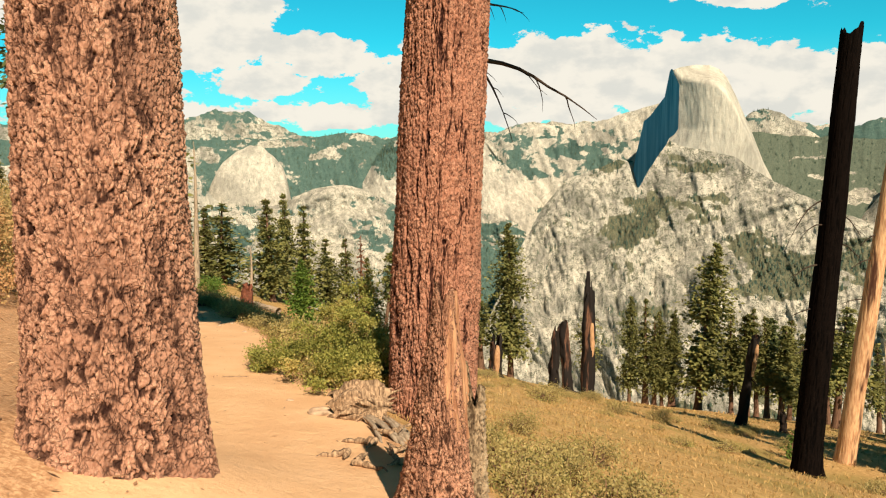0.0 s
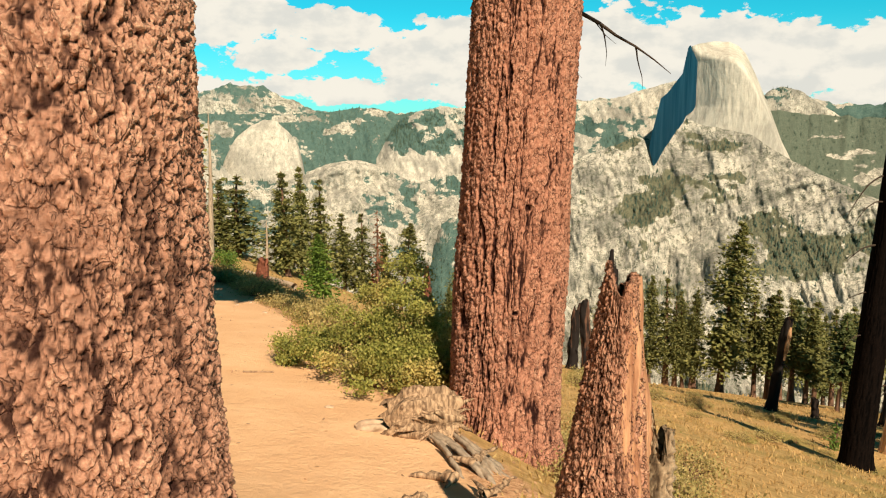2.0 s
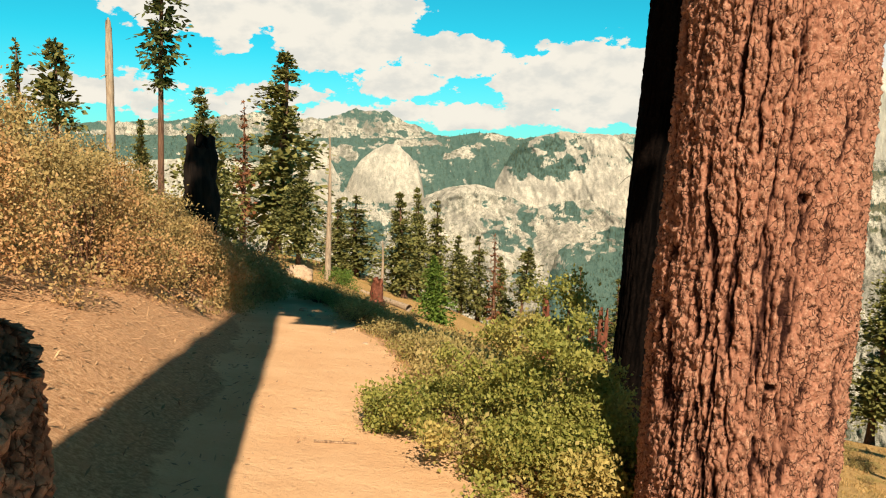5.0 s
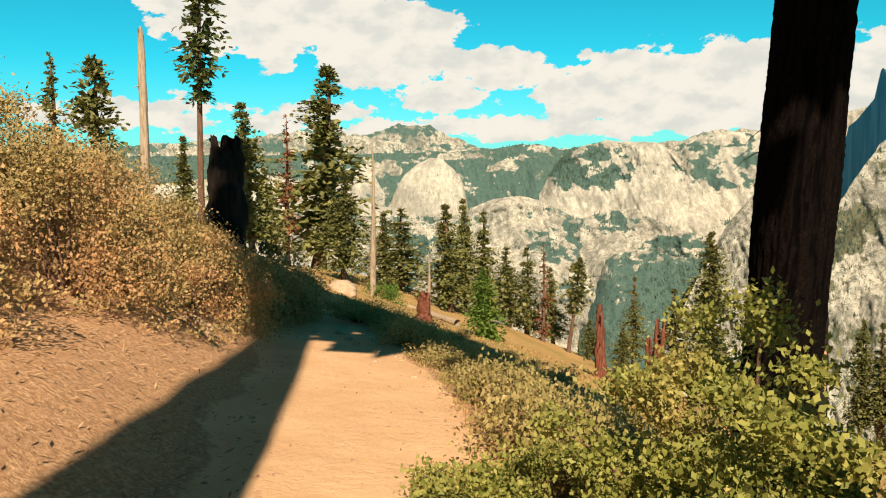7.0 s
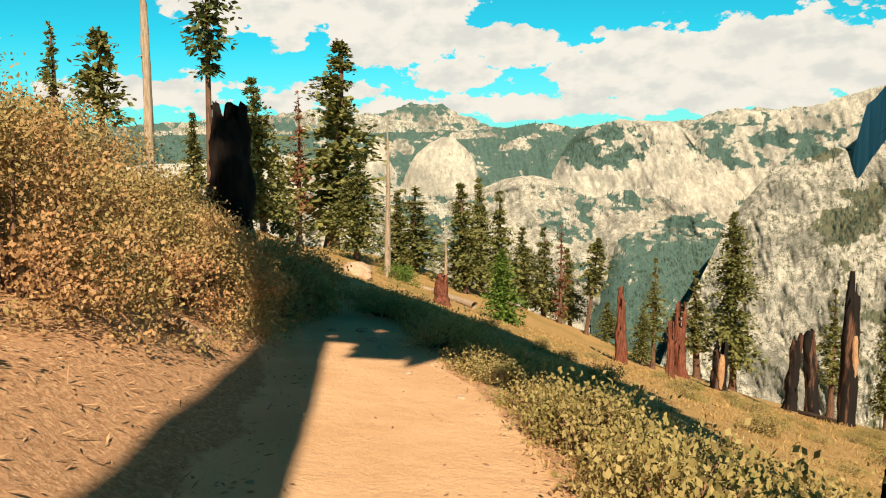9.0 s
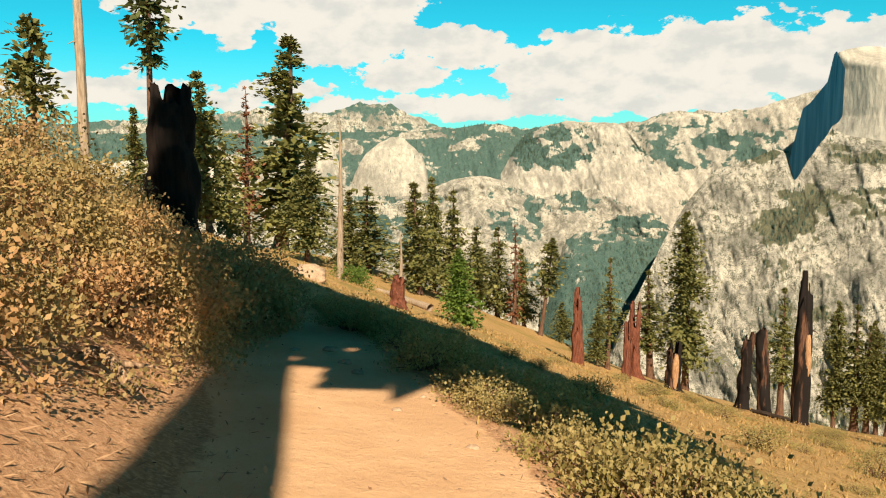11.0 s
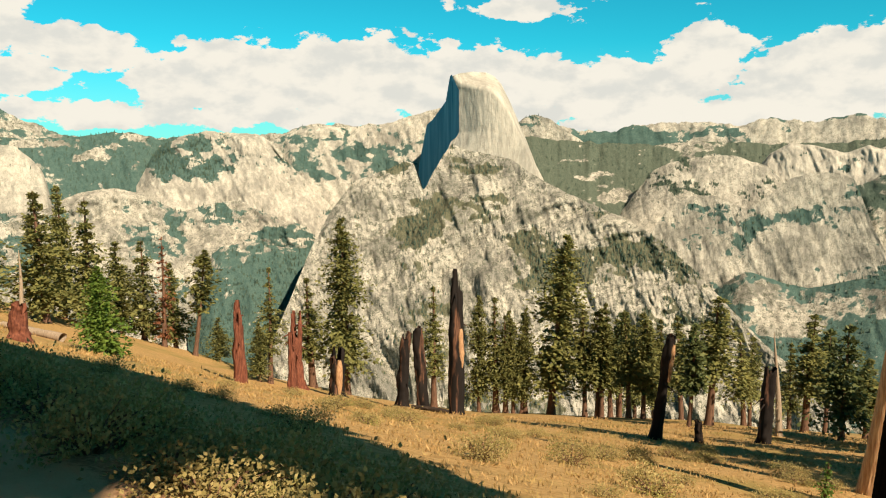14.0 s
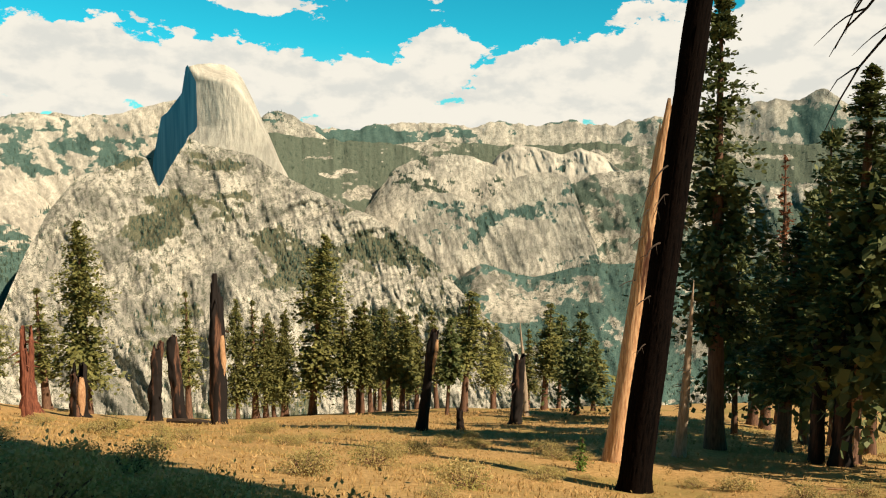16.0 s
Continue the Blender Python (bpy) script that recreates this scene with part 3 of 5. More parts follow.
ridge("mountain_plateau_east", "brown wooded plateau with bare granite knolls", [(20, 1.7), (22.5, 2.0), (25.3, 1.7), (28.2, 1.5), (31.6, 1.4), (32.8, 1.5), (35.7, 1.6), (38.7, 1.4), (42.5, 1.3), (44.5, 1.5), (46.5, 1.6), (48.6, 1.3), (50.5, 1.5), (56, 1.8), (62, 1.4), (70, 1.5), (95, 1.0)], 4480, 3700, -9, 26, 0.84, 8, 0.08, 90, 0.08, 5000, olive=0.5, patch=0.28,
      spots=[(27.1, -0.8, 1.5, 0.28, -0.9), (29.2, -2.4, 1.6, 0.5, -0.85), (25.6, 0.3, 1.2, 0.2, -0.7), (33.5, 1.35, 1.6, 0.2, -0.9), (47.0, 0.4, 1.8, 0.5, -0.9), (52, -0.1, 2.2, 0.5, -0.8), (57, 0.6, 2.2, 0.4, -0.8)])
ridge("mountain_slab_far_east", "smooth pale glaciated granite slabs", [(38.2, -0.6), (39.2, 0.7), (40.4, 1.35), (42.2, 1.2), (43.8, 0.7), (45.2, 1.15), (46.8, 0.6), (48.4, -0.6), (49.4, -2.0)], 4200, 4000, -5, 60, -0.2, 16, 0.05, 60, 0.05, 100, pale=0.85, spots=[(44.3, 0.0, 0.8, 0.8, 0.7)])
ridge("mountain_knoll_east", "low rounded granite knoll dotted with trees", [(27.6, -4.9), (28.8, -3.9), (29.8, -2.8), (30.6, -1.6), (31.3, -0.6), (32.5, 0.1), (34.2, 0.5), (35.8, 0.7), (37.5, 0.4), (39.0, -0.1), (39.9, -1.1), (40.8, -2.6), (42.0, -4.6)], 4080, 3850, -5, 26, 0.24, 17, 0.05, 60, 0.06, 500, pale=0.35, olive=0.5, spots=[(34, -1.6, 2.5, 0.4, 0.6), (38.5, -1.9, 1.6, 0.5, 0.6)])
ridge("mountain_knob_east", "small bare granite hump beside the cliff dome", [(21, 2.0), (22.0, 3.3), (22.9, 3.6), (24.1, 3.25), (25.3, 2.45), (26.6, 1.5)], 4600, 4500, -3, 25, 0.02, 9, 0.06, 50, 0.05, 200, pale=0.3)
ridge("mountain_wall_east", "granite valley wall with scattered woods", [(43, -3.0), (44.2, -1.6), (46.6, -0.5), (50.2, -0.3), (54, -0.6), (57.8, -1.0), (64, -1.2), (75, -0.8), (95, -0.5)], 3800, 3300, -16, 70, 0.50, 10, 0.12, 80, 0.08, 2500, olive=0.3, spots=[(48.5, -1.2, 2.0, 0.5, -0.7)])
ridge("mountain_cap_east", "blunt granite cap with sheer pale faces", [(28.6, -11.0), (30.0, -7.6), (31.2, -5.4), (31.9, -4.2), (33.1, -2.8), (34.3, -2.2), (36.0, -2.3), (37.7, -3.1), (38.5, -2.7), (39.3, -2.0), (40.5, -1.0), (41.7, -0.65), (43.4, -0.55), (44.4, -1.1), (44.9, -2.3), (45.6, -4.1), (46.5, -6.1), (47.0, -7.5)], 3500, 3250, -14, 20, 0.02, 11, 0.05, 90, 0.05, 300, 0.30, 0.40, level=1.0, spots=[(34.5, -3.0, 1.6, 0.35, 0.45), (38.2, -4.2, 0.45, 1.0, 0.6), (42.2, -1.0, 1.2, 0.25, 0.35)])
ridge("mountain_buttress", "steep granite buttress with shrubby ledges below the cliff dome", [(2.2, -16), (3.1, -13.4), (4.7, -9.9), (6.3, -6.2), (7.9, -3.3), (9.5, -1.3), (11.9, -0.4), (13.5, 0.25), (14.05, 0.1), (14.3, -0.9), (14.7, -2.0), (15.0, -1.5), (15.3, -0.9), (16.0, 0.35), (16.8, 1.45), (17.7, 1.1), (21.1, 0.4), (23.9, -1.4), (27.1, -2.9), (29.7, -4.0), (32.2, -5.5), (34.4, -7.5), (36.9, -10.0), (39.4, -12.4), (42.3, -14.7), (45, -17)], 3150, 2300, -21, 85, 0.16, 12, 0.05, 110, 0.05, 2500, pale=0.0, olive=0.85, patch=0.45, level=1.0,
      spots=[(14.1, -5.0, 2.1, 1.4, 0.9), (18.6, -0.3, 2.2, 0.45, 0.8), (22.4, -5.7, 2.0, 1.3, 0.9), (25.6, -7.3, 2.2, 1.4, 0.9), (29.6, -6.0, 2.0, 1.4, 0.8), (19.6, -2.4, 1.8, 0.5, 0.6), (23.8, -8.8, 2.8, 0.8, 0.8), (12.6, -0.3, 1.2, 0.45, 0.8), (27.2, -3.6, 1.8, 0.6, 0.7), (15.8, -2.9, 1.6, 0.7, 0.7), (17.0, -10.5, 3.0, 0.9, 0.5),
             (18.4, -7.4, 2.2, 1.0, -0.5), (10.3, -8.0, 1.8, 2.5, -0.4), (21.3, -4.0, 1.2, 0.6, -0.5), (6.5, -7.5, 1.2, 3.0, -0.7)])


ridge("valley_woods", "dark wooded valley floor between the granite walls", [(-2.6, -10.5), (-1.6, -8.0), (-0.9, -6.4), (0.3, -5.8), (2.7, -5.7), (4.3, -6.0), (6.0, -6.2), (8.0, -5.6), (11, -6), (14, -7)], 3350, 2900, -17, 40, 0.95, 13, 0.10, 60, 0.06, 2500)
ridge("valley_woods_east", "wooded gorge below the granite cap", [(34, -10.5), (36, -8.8), (38, -7.4), (40, -8.0), (42, -8.4), (44.5, -7.6), (47, -7.2), (52, -7.0), (60, -7.5), (75, -8)], 3150, 2500, -19, 50, 0.66, 14, 0.12, 60, 0.06, 1800, spots=[(38.5, -9.2, 1.6, 0.8, -0.9), (40.0, -11.0, 2.0, 0.9, -0.9)])


def cliff_dome():
    """A great dome cut off on one side by a sheer face."""
    def top_of(a):
        return np.interp(a, [14.2, 14.7, 15.0, 15.5, 16.4, 16.72, 17.4, 18.4, 19.4, 20.0, 20.5, 21.2, 22.3, 23.1, 23.8, 24.4], [-0.6, 1.4, 2.9, 3.3, 4.6, 6.35, 6.6, 6.72, 6.65, 6.35, 5.8, 4.4, 1.9, -0.1, -1.4, -3.2])

    def edge_of(e):
        return np.interp(e, [-1.9, -1.05, 1.42, 2.35, 5.4, 6.5], [14.75, 15.3, 16.9, 17.38, 17.38, 16.85])

    ob = thing("mountain_cliff_dome", (0, 0, 0), "huge bare granite dome with one sheer shadowed face", "mountain", kind="structure")
    s, u = np.meshgrid(np.linspace(0, 1, 110), np.linspace(0, 1, 190), indexing="ij")
    e = 3 - 7 * s
    for _ in range(6):
        A = edge_of(e) + u * (24.4 - edge_of(e))
        e = top_of(A) + (-4.5 - top_of(A)) * s
    r = 3780 - 120 * np.sin(np.pi * np.clip(u * 0.85, 0, 1)) + 260 * u ** 3 + 330 * (1 - sm(0, 0.13, s)) ** 2 * sm(0, 0.3, u) - 6 * fbm(A * 0.9, e * 0.3, 21, 5, 0.5)
    V = direction(A, e, r)
    part("dome_front", V.reshape(-1, 3), grid_faces(110, 190)[:, ::-1], M_GRANITE, ob, smooth=True, attrs={"woods": np.full(A.shape, -0.8), "pale": np.full(A.shape, 1.0)})
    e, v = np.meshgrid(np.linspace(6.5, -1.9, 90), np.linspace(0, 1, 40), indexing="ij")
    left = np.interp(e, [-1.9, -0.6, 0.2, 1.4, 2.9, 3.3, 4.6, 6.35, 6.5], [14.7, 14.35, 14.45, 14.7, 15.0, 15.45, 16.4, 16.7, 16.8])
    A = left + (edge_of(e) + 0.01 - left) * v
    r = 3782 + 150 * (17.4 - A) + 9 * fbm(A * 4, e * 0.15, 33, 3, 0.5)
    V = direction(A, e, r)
    part("cliff_face", V.reshape(-1, 3), grid_faces(90, 40)[:, ::-1], M_FACE_SHADE, ob, "sheer dark cliff face in shadow")


cliff_dome()
_w = np.concatenate(WOODS)
_rng = np.random.default_rng(4)
_hh = _rng.uniform(6, 16, len(_w))
_rr = _hh * _rng.uniform(0.2, 0.34, len(_w))
_an = np.arange(3) * 2 * math.pi / 3
_V = np.empty((len(_w), 4, 3))
_V[:, :3, 0] = _w[:, None, 0] + _rr[:, None] * np.cos(_an)
_V[:, :3, 1] = _w[:, None, 1] + _rr[:, None] * np.sin(_an)
_V[:, :3, 2] = _w[:, None, 2] - 2
_V[:, 3] = _w + np.stack([_hh * 0, _hh * 0, _hh], -1)
_k = np.arange(len(_w))[:, None] * 4
_F = np.concatenate([_k + [0, 1, 3], _k + [1, 2, 3], _k + [2, 0, 3]])
tagged(part("far_woods", _V.reshape(-1, 3), _F, M_WOODS), "scattered conifers dotting the far granite slopes", "forest", kind="stuff")


# standing trees: x, y, height, crown or trunk width, and how far the top leans in x and y
FIRS_LEFT = [(-43.9, 76.8, 10.5, 2.2, 0.1, 0.0), (-36.0, 75.5, 14.8, 3.4, -0.6, -0.3), (-38.9, 85.2, 10.1, 2.5, -0.2, -0.1), (-43.4, 110.5, 29.2, 8.0, 1.8, 0.7), (-33.3, 93.0, 12.9, 3.3, 0.3, 0.1), (-29.6, 104.9, 11.3, 4.6, 0.1, 0.0), (-22.3, 101.6, 14.0, 3.5, -0.5, -0.1), (-22.0, 110.0, 15.4, 2.8, -0.2, -0.0), (-19.2, 109.8, 15.3, 4.0, -0.2, -0.0), (-31.5, 103.1, 9.9, 2.6, 0.1, 0.0), (-16.2, 111.8, 11.2, 2.9, -0.4, -0.1), (-13.8, 112.9, 12.8, 3.1, -0.1, -0.0), (-10.3, 113.3, 11.0, 2.3, -0.5, -0.0), (-5.1, 109.8, 5.6, 1.7, -0.1, -0.0)]
FIRS_MID = [(0.2, 96.6, 12.8, 2.1, 0.0, -0.0), (10.3, 108.6, 22.6, 5.5, -0.5, 0.1), (5.9, 108.9, 14.1, 3.5, -0.4, 0.0), (-1.0, 96.0, 6.5, 2.2, 0.0, -0.0), (21.1, 106.2, 16.0, 3.0, -0.2, 0.1), (26.5, 104.5, 15.3, 3.2, -0.1, 0.0), (28.4, 103.8, 15.2, 3.2, -0.1, 0.1), (30.6, 103.0, 13.5, 3.1, -0.6, 0.2), (32.0, 102.4, 13.3, 2.8, -0.4, 0.2), (34.9, 101.2, 23.2, 6.5, 1.6, -0.8), (29.5, 103.1, 12.9, 2.4, -0.1, 0.0), (31.4, 102.3, 13.8, 2.4, 0.5, -0.2)]
FIRS_RIGHT = [(38.8, 99.3, 14.9, 3.1, -0.5, 0.3), (40.1, 98.6, 13.8, 3.2, -0.2, 0.1), (41.5, 97.8, 14.8, 3.1, -0.7, 0.4), (39.2, 89.5, 12.5, 3.0, -0.5, 0.3), (45.0, 95.8, 13.6, 3.2, -0.3, 0.2), (46.7, 94.7, 13.0, 3.1, -0.3, 0.2), (48.7, 93.4, 13.4, 3.1, -0.6, 0.4), (57.0, 123.5, 20.0, 3.7, -0.3, 0.2), (59.5, 122.1, 18.9, 3.7, -0.5, 0.3), (64.8, 124.7, 19.4, 3.8, -0.9, 0.5), (41.0, 77.5, 13.1, 4.4, 0.6, -0.5), (47.4, 80.3, 10.1, 2.7, -0.5, 0.4), (52.7, 77.4, 12.6, 3.8, 0.2, -0.2), (70.6, 108.3, 15.0, 3.5, 0.0, -0.0), (74.6, 104.9, 14.1, 3.5, 0.0, -0.0)]
FIRS_RIGHT_B = [(67.8, 90.8, 13.5, 3.4, 0.1, -0.1), (40.3, 98.0, 14.1, 3.5, -0.0, 0.0), (42.6, 97.3, 13.5, 3.1, 0.1, -0.1), (40.0, 87.8, 11.5, 3.2, 0.3, -0.2), (36.6, 74.2, 9.9, 2.5, 0.3, -0.2), (56.1, 73.1, 8.3, 3.1, -0.1, 0.1)]
FIRS_NEAR = [(43.8, 63.8, 9.9, 3.7, 0.2, -0.2), (30.4, 39.9, 25.6, 3.9, -0.4, 0.6), (44.4, 47.7, 18.6, 3.5, -0.3, 0.5), (34.0, 37.9, 13.1, 3.4, 0.0, -0.1), (38.3, 38.4, 19.8, 4.8, -0.1, 0.1), (31.9, 33.3, 19.6, 4.7, -0.1, 0.1), (31.0, 30.5, 20.2, 5.0, -0.1, 0.3), (54.0, 51.2, 16.7, 3.6, -0.1, 0.1), (27.8, 27.7, 17.9, 4.5, -0.2, 0.5), (36.7, 29.6, 22.1, 5.7, -0.3, 0.9), (43.3, 41.8, 17.6, 4.5, -0.2, 0.3), (49.6, 42.7, 20.6, 5.5, -0.3, 0.5), (44.1, 37.8, 19.7, 5.3, -0.3, 0.6), (55.2, 53.0, 15.4, 3.7, -0.1, 0.2)]
POLE = [(-23.4, 40.0, 9.4, 0.39, 0.1, 0.0)]
SPIRE = [(-30.0, 56.0, 20.3, 2.9, 0.7, 0.4)]
PINES = [(-38.3, 56.5, 10.9, 3.3, 0.1, 0.0), (-30.9, 43.2, 7.7, 1.33, 0.0, 0.0), (-7.8, 107.5, 12.7, 3.4, 1.4, 0.1)]
RED_FIRS = [(-39.3, 90.5, 17.5, 3.3, 0.3, 0.1), (-11.3, 109.2, 13.3, 2.5, 0.1, 0.0), (59.0, 52.6, 24.9, 3.3, -0.5, 0.9)]
GREY_SNAGS = [(-22.9, 72.4, 14.1, 1.29, 0.1, 0.0), (-16.9, 68.0, 5.5, 0.54, 0.2, 0.1), (39.9, 66.2, 9.1, 1.01, -0.6, 0.5), (25.2, 38.3, 9.2, 0.52, 0.2, -0.3)]
REDSTUB = [(-14.7, 58.0, 2.0, 0.98, 0.1, 0.0)]
SAPLING = [(-11.8, 66.3, 5.8, 3.6, -0.2, -0.0)]
RED_SNAGS = [(-3.2, 82.4, 7.3, 1.15, -0.1, 0.0), (1.3, 83.2, 5.6, 0.81, -0.0, 0.0), (3.1, 99.0, 8.6, 1.6, 0.1, -0.0)]
SNAGD = [(7.0, 94.9, 5.5, 1.8, 0.1, -0.0)]
SNAGS = [(14.5, 96.6, 8.5, 1.37, 0.6, -0.1), (15.4, 90.2, 8.9, 1.27, -0.6, 0.1), (32.8, 59.6, 5.7, 0.95, 0.2, -0.2), (30.0, 33.8, 7.3, 0.72, -0.1, 0.2)]
SNAGA = [(15.5, 78.7, 13.4, 1.39, -0.1, 0.0)]
SNAGB = [(23.8, 59.6, 7.4, 0.86, 0.8, -0.5)]
STUB = [(27.3, 59.4, 1.7, 0.57, -0.1, 0.0)]
DARK = [(16.25, 33.55, 19.6, 1.18, -0.2, -2.3)]
PALE = [(20.75, 38.6, 17.0, 0.98, 0.6, -1.9)]
SNAGR = [(30.2, 32.7, 7.0, 0.89, -0.1, 0.1)]


M_LICHEN = bark_material("lichened_bark", (0.06, 0.04, 0.025), (0.34, 0.25, 0.16), (0.52, 0.43, 0.30), 60)


# ---- kinds of things ----
def limb(start, heading, length, rise, r0, droop=0.0, n=7, wob=0.06, seed=0):
    """Points and radii of a wandering branch."""
    rng = np.random.default_rng(seed)
    s = np.linspace(0, 1, n)
    d = np.array([math.cos(heading), math.sin(heading), 0])
    q = np.array([-d[1], d[0], 0])
    P = np.asarray(start)[None] + length * (s[:, None] * d + (rise * s - droop * s * s)[:, None] * [[0, 0, 1]])
    P = P + wob * length * np.cumsum(rng.normal(0, 0.4, (n, 1)), 0) * q * s[:, None] + wob * length * rng.normal(0, 0.3, (n, 1)) * s[:, None] * [[0, 0, 1]]
    return P, r0 * (1 - s) ** 0.8 + 0.12 * r0


def bark_column(x, y, z0, h, r0, r1, lean, sides, step, seed, cw, ch, depth, flare, fine_to, roots=0.25, ragged=0.0, groove=0.0, flaky=False):
    """Vertices, faces and plate heights of a trunk whose bark stands out in plates cw wide and ch high."""
    z = np.concatenate([np.arange(0, fine_to, step), np.linspace(fine_to, h, 30)[0:]]) if fine_to < h else np.arange(0, h + step, step)
    a = np.arange(sides) * 2 * math.pi / sides
    Z, A = np.meshgrid(z, a, indexing="ij")
    R = r0 + (r1 - r0) * Z / h
    R = R * (1 + 0.05 * fbm(A / (2 * math.pi) * 4, Z * 0.5, seed, 2, 0.5, 4))
    fl = np.exp(-Z / flare)
    R = R * (1 + fl * (0.30 + roots * fbm(A / (2 * math.pi) * 6, Z * 0.2, seed + 1, 2, 0.5, 6)))
    n = max(4, int(round(2 * math.pi * r0 / cw)))
    U = A / (2 * math.pi) * n
    wx = 0.45 * fbm(U * 0.9, Z / ch * 1.1, seed + 3, 3, 0.55, 0)
    seam = 1 - sm(0.93, 1.0, A / (2 * math.pi))
    d1, d2, own = cells(U + wx * seam, Z / ch + 0.5 * fbm(U * 0.7, Z / ch, seed + 4, 2) * seam, seed, n)
    e1, e2, _ = cells(U * 2 + wx * 1.5 * seam, Z / ch * 2.3, seed + 40, n * 2)
    plate = sm(0.0, 0.20, d2 - d1) * (0.55 + 0.45 * own) * (0.72 + 0.28 * sm(0.02, 0.3, e2 - e1))
    if flaky:
        # small angular flakes with deep pits and short furrows between them
        furrow = sm(0.0, 0.24, np.abs(fbm(U * 0.62 + 0.6 * wx * seam, Z / ch * 0.13, seed + 88, 4, 0.55, 0)))
        g1, g2, own2 = cells(U * 2.1 + wx * 2 * seam, Z / ch * 2.4 + 0.4 * wx * seam, seed + 70, 0)
        flake = (0.22 + 0.78 * own2) * sm(0.0, 0.14, g2 - g1)
        pit = np.maximum(sm(0.50, 0.85, fbm(U * 1.5 + wx * seam, Z / ch * 1.05, seed + 80, 3, 0.5, 0) * seam), 0.8 * sm(0.0, 0.12, 0.10 - np.abs(fbm(U * 0.8 + wx * seam, Z / ch * 0.38, seed + 85, 3, 0.5, 0))))
        big = sm(0.0, 0.16, d2 - d1)
        plate = (0.62 + 0.38 * sm(-0.35, 0.35, fbm(U * 0.33, Z / ch * 0.16, seed + 86, 3, 0.5, 0) * seam)) * np.clip((0.62 * big * (0.62 + 0.38 * own) + 0.38 * flake) * (1 - 0.80 * pit) * (0.42 + 0.58 * furrow), 0, 1)
    if groove:
        # flat-topped ridges that run up the trunk and part and join again
        f1 = np.abs(fbm(U * 0.80 + 0.5 * wx * seam, Z / ch * 0.15, seed + 14, 4, 0.55, 0))
        plate = (0.04 + 0.96 * sm(0.02, 0.26, f1)) * (0.52 + 0.48 * sm(0.0, 0.13, d2 - d1)) * (0.70 + 0.30 * own) * (0.72 + 0.28 * sm(0.0, 0.2, e2 - e1))
        knots = np.zeros_like(Z)
        for kz, ka, kr in [(1.75, 4.75, 0.04), (2.75, 4.85, 0.045)]:
            knots = np.maximum(knots, np.exp(-(((A - ka) * r0) ** 2 + (Z - kz) ** 2) / kr ** 2) * (h > 20))
        plate = plate * (1 - 0.9 * sm(0.5, 0.8, knots)) + 0.5 * sm(0.15, 0.4, knots) * (1 - sm(0.4, 0.6, knots))
    ridge_ = sm(-0.5, 0.5, fbm(U * 1.6, Z / ch * 0.35, seed + 8, 3, 0.5, 0) * seam + (1 - seam) * 0.2)
    plate = plate * (1 - groove) + groove * plate * (0.55 + 0.45 * ridge_)
    R = R + depth * (plate - 0.6) * (R > 0.03) + depth * 0.35 * vnoise(U * 6, Z / ch * 8, seed + 9, n * 6)
    if ragged:
        top = h * (1 - ragged * (0.5 + 0.5 * fbm(a / (2 * math.pi) * 5, a * 0, seed + 12, 3, 0.6, 5)))
        Z = np.minimum(Z, top[None])
    X = x + lean[0] * Z / h + R * np.cos(A)
    Y = y + lean[1] * Z / h + R * np.sin(A)
    V = np.stack([X, Y, z0 + Z], -1).reshape(-1, 3)
    F = grid_faces(len(z), sides, True)
    return V, F, plate


def great_trunk(name, label, mat, x, y, h, r0, r1, lean, sides, step, seed, cw, ch, depth, fine_to, groove=0.0, flare=0.5, limbs=(), ragged=0.0, sink=0.12, flaky=False):
    z0 = float(ground_z(x, y)) - sink - 0.12
    ob = thing(name, (x, y, z0), label, "tree")
    V, F, plate = bark_column(0, 0, 0, h, r0, r1, lean, sides, step, seed, cw, ch, depth, flare, fine_to, groove=groove, ragged=ragged, flaky=flaky)
    part("trunk", V, F, mat, ob, smooth=True, attrs={"plate": plate})
    for k, (zz, head, ln, rise, rr, dr) in enumerate(limbs):
        cx, cy = lean[0] * zz / h, lean[1] * zz / h
        P, rad = limb((cx + 0.8 * r0 * math.cos(head), cy + 0.8 * r0 * math.sin(head), zz), head, ln, rise, rr, dr, 9, 0.05, seed + k)
        pieces = [tube(P, rad, 7, 0.2, k)]
        for q in range(3):
            i = 2 + 2 * q
            P2, rad2 = limb(P[i], head + random.uniform(-1.1, 1.1), ln * 0.35, -0.25, rr * 0.4, 0.5, 6, 0.10, seed + 7 * k + q)
            pieces.append(tube(P2, rad2, 5))
        v, f = join(pieces)
        part("dead_limb", v, f, M_TWIG, ob, "thin bare black branch")
    return ob


